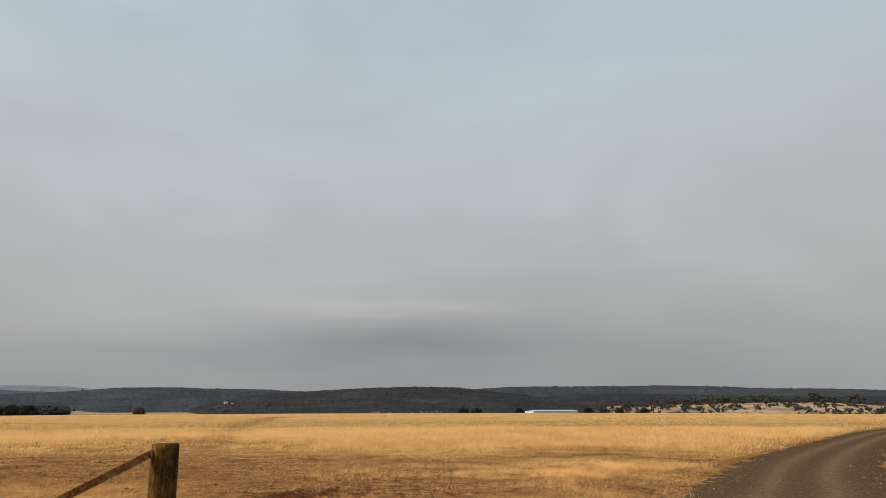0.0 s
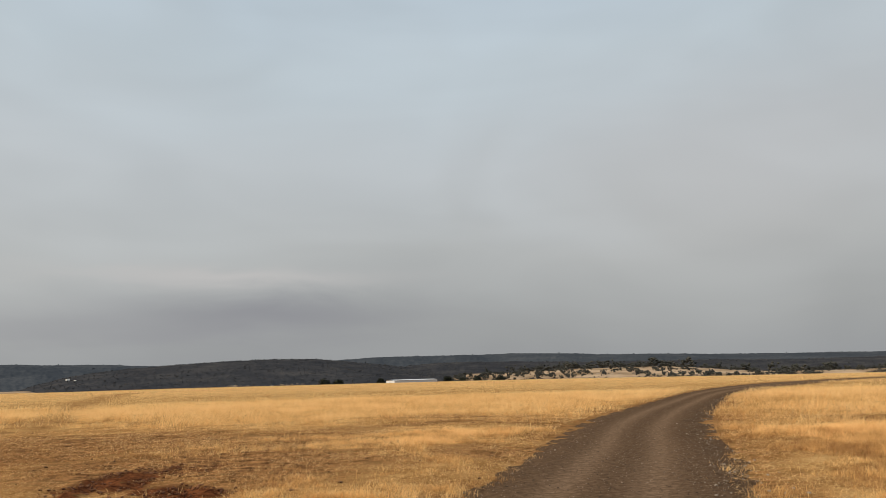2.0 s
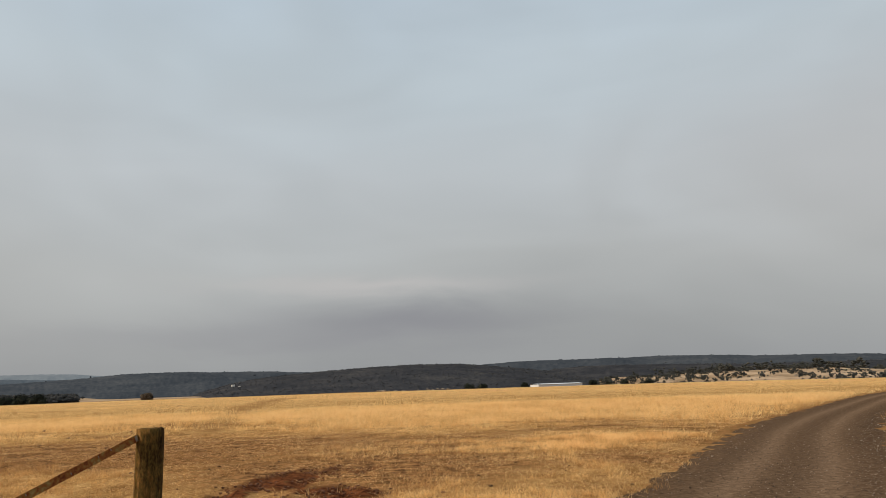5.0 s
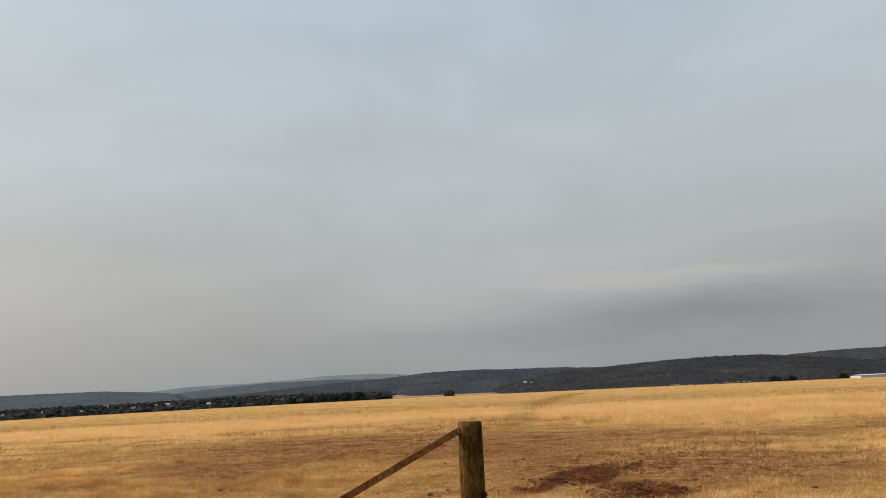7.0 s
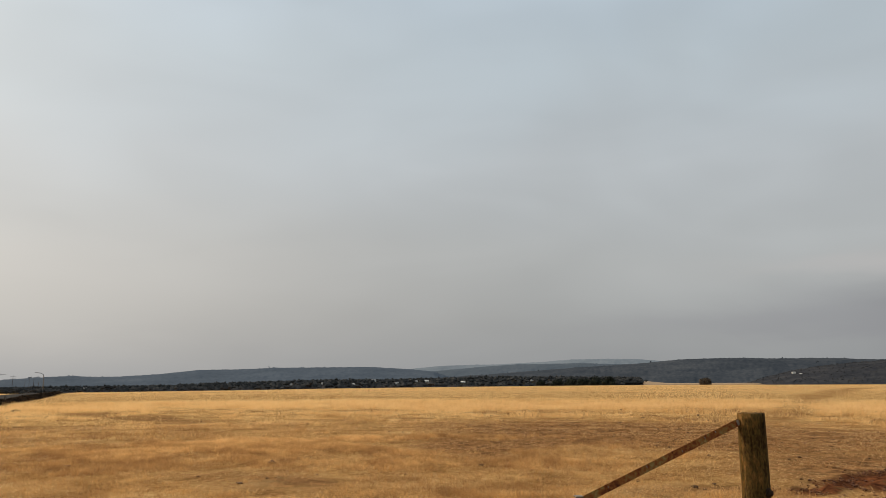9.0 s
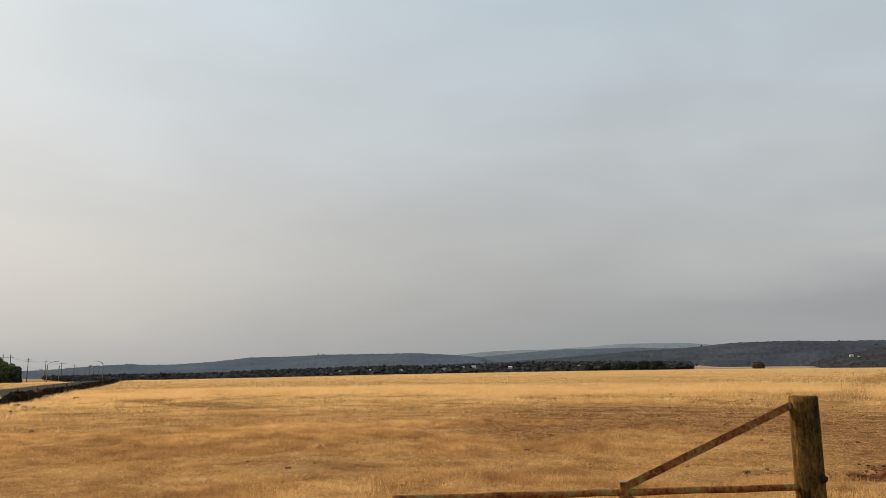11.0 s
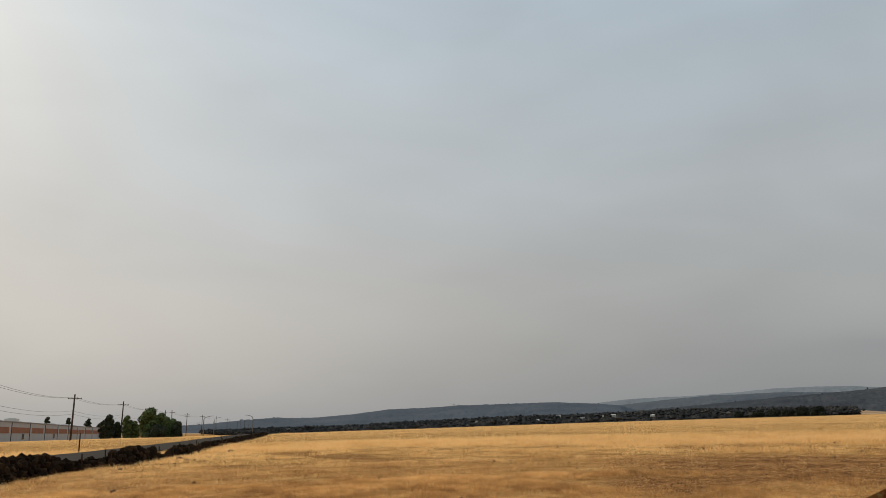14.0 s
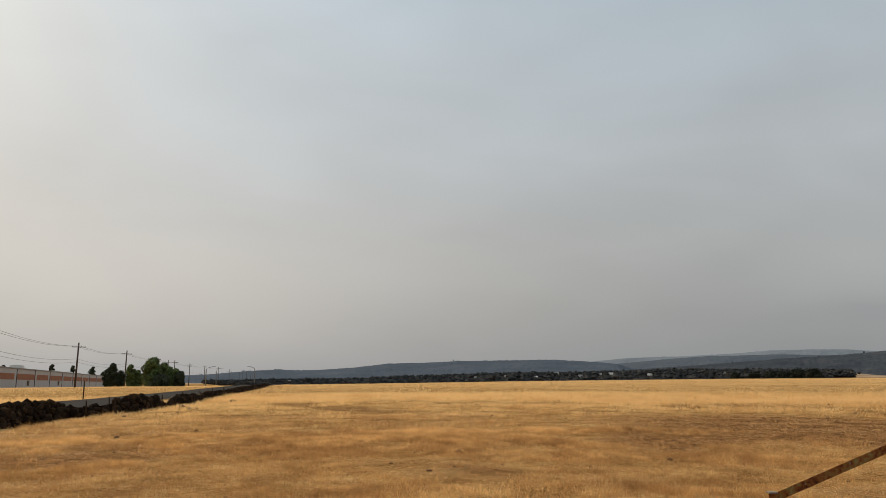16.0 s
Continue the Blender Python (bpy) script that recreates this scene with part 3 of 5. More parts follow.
# ---------------------------------------------------------------- distant ridges
def build_ridge(name, table, dist, depth, foot, mat, label, seed, bumps=1.0, step=0.07, lower=0.02):
    ta, te = np.array([t[0] for t in table], float), np.array([t[1] for t in table], float)
    te = te + lift(ta)
    ta = ta * 1.004
    o = np.argsort(ta)
    ta, te = ta[o], te[o]
    az = np.arange(ta[0], ta[-1], step)
    crest = 1.6 + dist * np.tan(np.radians(np.interp(az, ta, te) - lower))
    v = np.concatenate([np.linspace(0, 1, 46), [1.25, 1.6]])
    A, W = np.meshgrid(np.radians(az), v)
    R = dist - depth * (1 - W)
    X, Y = -np.sin(A) * R, np.cos(A) * R
    prof = np.where(W <= 1, np.sin(np.clip(W, 0, 1) * math.pi / 2) ** 1.15, 1 - 0.35 * (W - 1))
    fold = (fbm(X / 260, Y / 420, 4, seed) - 0.5) * 0.42 * np.sin(np.clip(W, 0, 1) * math.pi)
    Z = foot + (crest[None] - foot) * (prof + fold * 0.6)
    lim = 1.6 + (crest[None] - 1.6) * R / dist + 2
    Z = np.where(W < 0.97, np.minimum(Z, np.maximum(lim, foot)), Z)
    amp = 5.0 * dist / 2500 * bumps
    Z = Z + (fbm(A * dist / 16, W * depth / 24, 3, seed + 3) - 0.55) * amp * smooth(0, 0.15, W)
    V = np.stack([X, Y, Z], -1).reshape(-1, 3)
    n, m = A.shape
    i, j = np.meshgrid(np.arange(n - 1), np.arange(m - 1), indexing="ij")
    F = np.stack([i * m + j, i * m + j + 1, (i + 1) * m + j + 1, (i + 1) * m + j], -1).reshape(-1, 4)[:, ::-1]
    tagged(new(name, raw_mesh(name, V, F, mat, None, True)), label, "hill", kind="structure")
    return X, Y, Z, W


RIDGE_CENTRE = [(20, -0.4), (17.5, 0.35), (16, 0.72), (14, 1.0), (12, 1.18), (8.7, 1.40), (6, 1.55), (3.6, 1.67), (1.5, 1.72), (-0.7, 1.67), (-2.8, 1.48),
                (-6, 1.15), (-9, 0.75), (-12, 0.4), (-15, -0.2)]
RIDGE_RIGHT = [(2, 1.1), (-1, 1.35), (-2.8, 1.50), (-5, 1.62), (-7.5, 1.66), (-11, 1.63), (-15.4, 1.70), (-20, 1.57), (-23, 1.42), (-26.6, 1.34), (-30, 1.20), (-36, 1.07),
               (-45, 0.9), (-60, 0.7)]
RIDGE_SPUR = [(-3.5, -0.3), (-5.5, 0.45), (-8, 1.02), (-10, 1.18), (-13, 1.22), (-17, 1.12), (-22, 0.98), (-28, 0.88), (-36, 0.72), (-45, 0.75), (-60, 0.5)]
RIDGE_LEFT = [(9, 0.3), (12, 0.80), (14.5, 1.12), (16.4, 1.30), (17.1, 1.42), (19.2, 1.54), (20.7, 1.52), (23.6, 1.46), (25.6, 1.27), (27.5, 1.14), (30, 0.98), (34, 0.72), (38, 0.45), (41, 0.25), (45, 0.0), (48, -0.3)]
RIDGE_BACK = [(-2, 1.0), (4, 1.2), (8, 1.28), (12.1, 1.35), (13.5, 1.46), (16.7, 1.48), (20.7, 1.52), (22.5, 1.40), (25, 1.2)]
RIDGE_MID = [(24, 0.9), (27.5, 1.14), (29.5, 1.22), (31.3, 1.27), (33.6, 1.22), (35.5, 1.22), (37.8, 1.07), (39.8, 0.91), (42, 0.70), (44, 0.5), (48, 0.3)]
RIDGE_PALE = [(20, 1.2), (24.8, 1.39), (26.5, 1.54), (28.7, 1.59), (31.4, 1.56), (33.6, 1.38), (35.1, 1.33), (37.1, 1.22), (38.7, 1.21), (41.5, 1.10), (44.1, 0.86), (48, 0.5)]
RIDGE_WEST = [(38.5, -0.2), (40, 0.1), (40.9, 0.38), (41.8, 0.68), (43.6, 0.87), (46.5, 1.05), (49.4, 1.03), (53.7, 1.00), (56.5, 0.87), (59.2, 0.80), (62, 0.52), (64.6, 0.37), (66, 0.35), (67.6, 0.42), (69.6, 0.31),
              (72.5, 0.07), (74, 0.02), (80, 0.0), (95, 0.1)]
# each ridge's material colour carries its haze, strongest on the farthest
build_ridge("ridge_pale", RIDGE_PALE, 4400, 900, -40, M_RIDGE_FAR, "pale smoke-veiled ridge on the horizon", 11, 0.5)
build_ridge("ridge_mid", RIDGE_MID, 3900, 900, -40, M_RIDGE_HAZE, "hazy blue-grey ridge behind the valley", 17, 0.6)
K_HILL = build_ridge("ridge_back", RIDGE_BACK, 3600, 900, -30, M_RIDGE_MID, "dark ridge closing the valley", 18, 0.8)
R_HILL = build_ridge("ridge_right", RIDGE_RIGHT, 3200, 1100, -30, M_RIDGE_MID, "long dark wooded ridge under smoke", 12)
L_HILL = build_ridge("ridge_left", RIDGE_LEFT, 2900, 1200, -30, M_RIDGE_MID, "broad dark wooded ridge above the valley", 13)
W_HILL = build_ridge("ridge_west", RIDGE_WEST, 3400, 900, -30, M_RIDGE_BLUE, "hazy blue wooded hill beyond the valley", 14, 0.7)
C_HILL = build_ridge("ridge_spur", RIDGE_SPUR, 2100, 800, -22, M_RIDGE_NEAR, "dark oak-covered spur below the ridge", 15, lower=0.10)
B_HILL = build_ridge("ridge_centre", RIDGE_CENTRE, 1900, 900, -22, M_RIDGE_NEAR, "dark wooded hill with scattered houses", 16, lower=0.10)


# ---------------------------------------------------------------- far woods
def clump_trees(P, heights, rng, per=6, plain=False, grain=1.0):
    """Far trees as bunches of rough lumps: P holds the feet, heights the sizes."""
    n = len(P)
    c = np.repeat(P, per, 0)
    h = np.repeat(heights, per)
    off = rng.normal(size=(n * per, 3)) * np.array([0.22, 0.22, 0.14]) * h[:, None]
    off[:, 2] += 0.50 * h
    s = np.stack([h * rng.uniform(0.20, 0.36, n * per)] * 2 + [h * rng.uniform(0.16, 0.27, n * per)], -1) * grain
    return lumps(c + off, s, rng, 0.28, plain=plain)


def slope_distance(az, el):
    """How far off the wooded slope shows at that angle to eye level."""
    r = np.arange(480.0, 1340.0, 10.0)
    x, y = -math.sin(radians(az)) * r, math.cos(radians(az)) * r
    e = np.degrees(np.arctan2(terrain(x, y) + 0.8 - 1.6, r))
    return float(r[np.argmin(np.abs(e - el))])


HOUSES = [(a, slope_distance(a, e), w) for a, e, w in (
    (57.5, -0.38, 5.0), (56.1, -0.30, 4.0), (55.3, -0.36, 5.0), (47.9, -0.20, 4.5), (46.4, 0.06, 6.5), (44.65, -0.10, 5.0), (43.2, 0.04, 4.5), (42.4, 0.02, 6.0), (50.2, -0.12, 4.0),
    (39.6, -0.05, 5.0), (34.4, 0.10, 4.0), (52.6, -0.15, 4.0), (66.6, -0.40, 4.0))]


def far_woods():
    rng = np.random.default_rng(4)
    P, H = [], []
    # crest and slope trees of the two nearer hills
    for X, Y, Z, W in (B_HILL, C_HILL):
        row = 45
        pick = rng.random(X.shape[1]) < 0.55
        P.append(np.stack([X[row, pick], Y[row, pick], Z[row, pick] - 2.5], -1))
        H.append(rng.uniform(3.0, 5.5, pick.sum()) * np.where(rng.random(pick.sum()) < 0.12, 1.7, 1))
        i, j = rng.integers(3, 45, 5000), rng.integers(0, X.shape[1], 5000)
        P.append(np.stack([X[i, j], Y[i, j], Z[i, j] - 1.2], -1))
        H.append(rng.uniform(2, 4.2, 5000))
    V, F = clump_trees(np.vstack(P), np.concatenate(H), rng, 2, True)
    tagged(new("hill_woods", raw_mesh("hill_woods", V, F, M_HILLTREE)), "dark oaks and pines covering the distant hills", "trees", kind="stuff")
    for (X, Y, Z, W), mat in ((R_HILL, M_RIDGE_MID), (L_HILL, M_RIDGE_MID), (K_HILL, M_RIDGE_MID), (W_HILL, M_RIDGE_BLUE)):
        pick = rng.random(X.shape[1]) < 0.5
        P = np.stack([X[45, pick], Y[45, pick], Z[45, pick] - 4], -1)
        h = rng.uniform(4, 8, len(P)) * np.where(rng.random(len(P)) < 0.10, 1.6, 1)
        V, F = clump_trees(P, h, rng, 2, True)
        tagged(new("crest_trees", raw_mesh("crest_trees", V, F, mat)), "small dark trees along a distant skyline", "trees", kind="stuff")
    # oaks covering the slope across the valley, with clearings round the houses
    n = 8500
    az = rng.uniform(26.5, 73, n)
    r = np.sqrt(rng.uniform(400 ** 2, 1400 ** 2, n))
    r = np.where(rng.random(n) < 0.25, np.interp(az, EDGE_AZ, EDGE_R) + rng.uniform(130, 320, n), r)
    clear = np.zeros(n, bool)
    for ha, hr, hw in HOUSES:
        clear |= (np.abs(az - ha * 1.004) < np.degrees(hw / hr)) & (r < hr + 8) & (r > hr - 260)
    keep = ~clear & (fbm(r / 90, az / 2.2, 3, 95) > 0.30)
    az, r = az[keep], r[keep]
    x, y = -np.sin(np.radians(az)) * r, np.cos(np.radians(az)) * r
    z = terrain(x, y)
    top = np.interp(az, SLOPE_AZ, SLOPE_EL) + rng.uniform(-0.16, 0.04, len(az))
    h = np.clip(1.6 + r * np.tan(np.radians(top)) - z, 2.5, rng.uniform(5, 10, len(az)))
    P, close = np.stack([x, y, z - 0.4], -1), r < 720
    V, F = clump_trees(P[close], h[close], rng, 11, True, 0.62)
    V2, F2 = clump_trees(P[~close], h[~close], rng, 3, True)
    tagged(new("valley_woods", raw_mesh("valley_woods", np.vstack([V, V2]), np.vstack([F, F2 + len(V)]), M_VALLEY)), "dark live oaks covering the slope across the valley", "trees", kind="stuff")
    # bushes along the field's far border, to both sides of the shed
    n = 170
    az = rng.uniform(-30, 13, n)
    r = np.interp(az, EDGE_AZ, EDGE_R) + rng.uniform(90, 240, n)
    x, y = -np.sin(np.radians(az)) * r, np.cos(np.radians(az)) * r
    z = terrain(x, y)
    h = np.clip(1.6 + r * np.tan(np.radians(rng.uniform(-0.42, -0.14, n))) - z, 1.5, 12)
    V, F = clump_trees(np.stack([x, y, z], -1), h, rng, 18, True, 0.55)
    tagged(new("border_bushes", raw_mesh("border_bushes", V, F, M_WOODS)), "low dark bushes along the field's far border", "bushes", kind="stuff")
    # savanna slope at the right
    P, H = [], []
    n = 2100
    az = -11 - 48 * rng.random(n) ** 1.1
    r = rng.uniform(430, 930, n)
    x, y = -np.sin(np.radians(az)) * r, np.cos(np.radians(az)) * r
    keep = fbm(x / 38, y / 38, 3, 91) > 0.38
    x, y, r = x[keep], y[keep], r[keep]
    P.append(np.stack([x, y, terrain(x, y) - 0.4], -1))
    H.append(rng.uniform(2.4, 6.0, len(x)))
    n = 85
    az = np.where(rng.random(n) < 0.4, rng.normal(-21.5, 3.5, n), rng.uniform(-58, -14, n))
    r = rng.uniform(760, 900, n)
    x, y = -np.sin(np.radians(az)) * r, np.cos(np.radians(az)) * r
    P.append(np.stack([x, y, terrain(x, y) - 0.5], -1))
    H.append(rng.uniform(6, 12, n))
    V, F = clump_trees(np.vstack(P), np.concatenate(H), rng, 14, True, 0.60)
    tagged(new("savanna_oaks", raw_mesh("savanna_oaks", V, F, M_WOODS)), "scattered dark oaks on a dry grassy slope", "trees", kind="stuff")
    n = 380
    az, r = rng.uniform(-50, -11, n), rng.uniform(450, 900, n)
    x, y = -np.sin(np.radians(az)) * r, np.cos(np.radians(az)) * r
    az2, r2 = rng.normal(np.repeat([5.6, 3.9, 1.7, 0.6], [8, 5, 7, 4]), 0.45), rng.uniform(395, 520, 24)
    x = np.concatenate([x, -np.sin(np.radians(az2)) * r2])
    y = np.concatenate([y, np.cos(np.radians(az2)) * r2])
    zz = terrain(x, y)
    zz[n:] = 1.6 + r2 * np.tan(np.radians(rng.uniform(-0.36, -0.19, 24)))
    n = n + 24
    small = np.where(np.arange(n) >= n - 24, 0.5, 1.0)[:, None] * np.where(np.arange(n) >= n - 24, 1, 0.8)[:, None]
    V, F = lumps(np.stack([x, y, zz], -1), np.stack([rng.uniform(0.8, 3.6, n), rng.uniform(0.8, 2, n), rng.uniform(0.4, 1.2, n)], -1) * small, rng, 0.3)
    tagged(new("pale_outcrops", raw_mesh("pale_outcrops", V, F, M_PALEROCK)), "pale rock outcrops between the oaks", "rocks", kind="stuff")


far_woods()


# ---------------------------------------------------------------- trees and bushes that stand alone
def tree(az, r, height, width, mat, seed, label, leaves=2600, leaf=0.22, name="tree", shape=0.6, trunk_share=0.22, z=None):
    rng = np.random.default_rng(seed)
    p = heading(az * 1.003) * r
    z0 = float(terrain(np.array(p.x), np.array(p.y))) if z is None else z
    root = new(name)
    root.location = (p.x, p.y, z0 - 0.05)
    bm = bmesh.new()
    th = height * 0.6
    pts = [(rng.normal() * 0.02 * height * t, rng.normal() * 0.02 * height * t, th * t) for t in np.linspace(0, 1, 6)]
    tube(bm, pts, list(np.linspace(height * 0.035, height * 0.012, 6)), 8)
    balls = []
    n = 15
    for k in range(n):
        t = (k + 0.5) / n
        zc = height * (trunk_share + (1 - trunk_share) * t * 0.9)
        spread = width / 2 * (math.sin(math.pi * (0.16 + 0.80 * t)) ** shape)
        a = k * 2.4 + rng.uniform(-0.4, 0.4)
        d = spread * rng.uniform(0.15, 0.72)
        rad = width * rng.uniform(0.15, 0.25)
        c = (math.cos(a) * d, math.sin(a) * d, zc)
        balls.append((*c, rad))
        base = pts[min(2 + k // 5, 5)]
        mid = tuple((base[q] + c[q]) / 2 + (0.03 * height if q == 2 else 0) for q in range(3))
        tube(bm, [base, mid, c], [height * 0.012, height * 0.008, height * 0.003], 5)
    part("trunk", bm, M_BARK, root, "grey-brown forked trunk", True)
    V, F = sprays(balls, leaf, rng, leaves)
    V2, F2 = lumps(np.array([b[:3] for b in balls]), np.array([[b[3] * 0.55] * 3 for b in balls]), rng, 0.3)
    crown = new("crown", raw_mesh("crown", np.vstack([V2, V]), np.vstack([F2, F + len(V2)]), mat))
    crown.parent = root
    return tagged(root, label, "tree" if "tree" in name else "bush", "")


def roadside_tree(az, r, top, width, mat, seed, label, **more):
    """A tree whose head reaches that many degrees above eye level."""
    p = heading(az * 1.003) * r
    return tree(az, r, 1.65 + r * math.tan(radians(top)) - float(terrain(np.array(p.x), np.array(p.y))), width, mat, seed, label, **more)


SLIM = dict(leaves=3000, leaf=0.15, shape=0.8, trunk_share=0.02)
ROUND = dict(leaves=7000, leaf=0.17, trunk_share=0.03)
roadside_tree(78.95, 158, 1.00, 2.7, M_LEAF_DARK, 1, "narrow dark green tree beside the long building", **SLIM)
roadside_tree(79.30, 160, 0.62, 2.0, M_LEAF_DARK, 2, "narrow dark green tree beside the long building", **SLIM)
roadside_tree(78.45, 161, 0.45, 2.4, M_LEAF_DARK, 14, "narrow dark green tree beside the long building", **SLIM)
roadside_tree(77.80, 158, 0.94, 2.6, M_LEAF, 3, "upright green tree behind the utility poles", **SLIM)
roadside_tree(77.30, 160, 0.50, 2.6, M_LEAF, 4, "upright green tree behind the utility poles", **SLIM)
roadside_tree(76.45, 150, 1.34, 5.0, M_LEAF, 5, "large round green tree behind the roadside verge", **ROUND)
roadside_tree(75.60, 151, 1.00, 4.2, M_LEAF, 6, "round green tree behind the roadside verge", **ROUND)
roadside_tree(74.85, 150, 0.55, 3.4, M_LEAF, 15, "round green tree behind the roadside verge", **ROUND)
roadside_tree(74.45, 148, 0.34, 2.6, M_LEAF_DARK, 7, "low dark green tree at the end of the row", **ROUND)
roadside_tree(75.80, 146, 0.05, 4.6, M_LEAF_DARK, 8, "low dark green bush under the large tree", leaves=4000, leaf=0.16, name="bush", trunk_share=0.0)
for az, top, w, s in ((82.7, 0.96, 3.6, 9), (81.45, 0.89, 3.2, 10), (80.2, 0.78, 4.2, 11), (79.5, 0.40, 3.0, 12), (85.6, 0.9, 4.0, 13)):
    roadside_tree(az, 345, top, w, M_LEAF_DARK, s, "slim dark tree rising behind the long building", leaves=1800, leaf=0.28, shape=0.5, trunk_share=0.1)
# dark live oaks on the field's far border
for az, r, top, w, s, m in ((28.7, 330, 0.14, 10, 20, 0), (29.7, 335, 0.12, 10, 21, 0), (30.6, 340, 0.04, 9, 22, 0), (31.5, 345, 0.04, 10, 23, 0), (32.6, 350, 0.0, 10, 24, 0),
                            (33.8, 350, -0.02, 9, 25, 0), (21.9, 330, 0.0, 6.5, 26, 1), (-5.75, 345, -0.02, 4.6, 27, 0), (-10.9, 350, 0.0, 5.2, 28, 0), (-1.6, 400, -0.02, 10, 29, 0),
                            (-2.6, 400, -0.02, 9, 30, 0), (-13.2, 400, -0.04, 8, 31, 0), (-14.9, 390, -0.06, 7, 32, 0), (-12.0, 390, -0.08, 6, 33, 0)):
    p = heading(az) * r
    z0 = float(terrain(np.array(p.x), np.array(p.y)))
    h = 1.6 + r * math.tan(radians(top + float(lift(az)))) - z0
    tree(az, r, h, w, (M_OAK, M_BROWN_LEAF)[m], s, ("dark live oak on the field's far border", "rust-brown dry oak beyond the field")[m], 1800, 0.34, name="oak_tree", trunk_share=0.02)


# ---------------------------------------------------------------- buildings
def build_shed():
    """The long white metal shed whose roof shows over the field's edge."""
    root = new("metal_shed")
    a, b = heading(-6.85) * 322, heading(-10.12) * 330
    mid, d = (a + b) / 2, (b - a)
    ln = d.length
    root.matrix_world = Matrix.Translation((mid.x, mid.y, -3.6)) @ Matrix.Rotation(math.atan2(d.y, d.x), 4, "Z")
    bm = bmesh.new()
    box(bm, 0, 5, 2.22, ln, 10, 4.44)
    part("wall", bm, M_WHITE_METAL, root)
    bm = bmesh.new()
    n = 60
    for s in (0, 1):
        y0, y1, z0, z1 = (-0.3, 5, 4.46, 4.78) if s == 0 else (10.3, 5, 4.46, 4.78)
        prev = None
        for k in range(n + 1):
            x = -ln / 2 - 0.4 + (ln + 0.8) * k / n
            rib = 0.05 if k % 2 else 0.0
            cur = (bm.verts.new((x, y0, z0 + rib)), bm.verts.new((x, y1, z1 + rib)))
            if prev:
                bm.faces.new((prev[0], cur[0], cur[1], prev[1]) if s == 0 else (prev[1], cur[1], cur[0], prev[0]))
            prev = cur
    part("roof", bm, M_WHITE_METAL, root, "ribbed white sheet-metal roof")
    bm = bmesh.new()
    box(bm, 0, 5, 4.86, ln + 0.9, 0.5, 0.10)
    part("ridge_cap", bm, M_DARK_METAL, root, "dark ridge capping")
    tagged(root, "long low white sheet-metal shed beyond the field", "shed")


build_shed()


def build_warehouse():
    """The long flat-roofed building with a red band, by the road."""
    root = new("warehouse")
    a, b = Vector((-89.0, -10.3, 0)), Vector((-327.0, 61.0, 0))
    d = b - a
    ln = d.length
    tilt = Matrix.Rotation(math.atan2(2.4, 248), 4, "Y")
    root.matrix_world = Matrix.Translation((a.x, a.y, 0.15)) @ Matrix.Rotation(math.atan2(d.y, d.x), 4, "Z") @ tilt
    H = 4.25
    bm = bmesh.new()
    box(bm, ln / 2, 14, H / 2, ln, 28, H)
    part("wall", bm, M_STUCCO, root, "pale grey rendered wall")
    n = 14
    w = ln / n
    for k in range(n):
        bm = bmesh.new()
        box(bm, w * (k + 0.5), 0.0, 2.50, w - (0.8 if k % 2 else 4.2), 0.12, 1.2, bevel=0.02)
        part("band", bm, M_BANDING, root, "brick-red painted band")
        bm = bmesh.new()
        box(bm, w * (k + 1) - 0.05, 0.0, 2.1, 0.22, 0.22, 4.2)
        part("downpipe", bm, M_DARK_METAL, root)
    bm = bmesh.new()
    box(bm, ln / 2, 0.05, H - 0.12, ln + 0.3, 0.35, 0.24, bevel=0.03)
    part("parapet", bm, M_ROOFGREY, root, "grey parapet capping")
    for x, sx, h in ((92, 2.5, 1.0), (101, 4.0, 0.7), (127, 3.4, 1.4), (131, 2.2, 0.9), (146, 4.2, 0.7), (179, 4.5, 0.9), (188, 3, 0.7), (203, 4.0, 1.0), (222, 5, 0.8)):
        bm = bmesh.new()
        box(bm, x, 8, H + h / 2, sx, 2.6, h, bevel=0.06)
        box(bm, x, 8, H + h + 0.04, sx * 0.7, 1.6, 0.12, bevel=0.02)
        part("roof_unit", bm, M_HOUSE if h > 0.85 else M_ROOFGREY, root, "pale roof-top air unit")
    bm = bmesh.new()
    bmesh.ops.create_uvsphere(bm, u_segments=20, v_segments=10, radius=1, matrix=Matrix.Translation((108, 12, H)) @ Matrix.Diagonal((5.0, 5.0, 1.7, 1)))
    part("roof_dome", bm, M_DOME, root, "low faded red domed roof", True)
    for x in (100, 137):
        bm = bmesh.new()
        box(bm, x, 0.02, 1.2, 2.2, 0.14, 1.1, bevel=0.02)
        part("window", bm, M_GLASS, root, "dark window")
    tagged(root, "long low grey warehouse with a brick-red band", "warehouse")


build_warehouse()


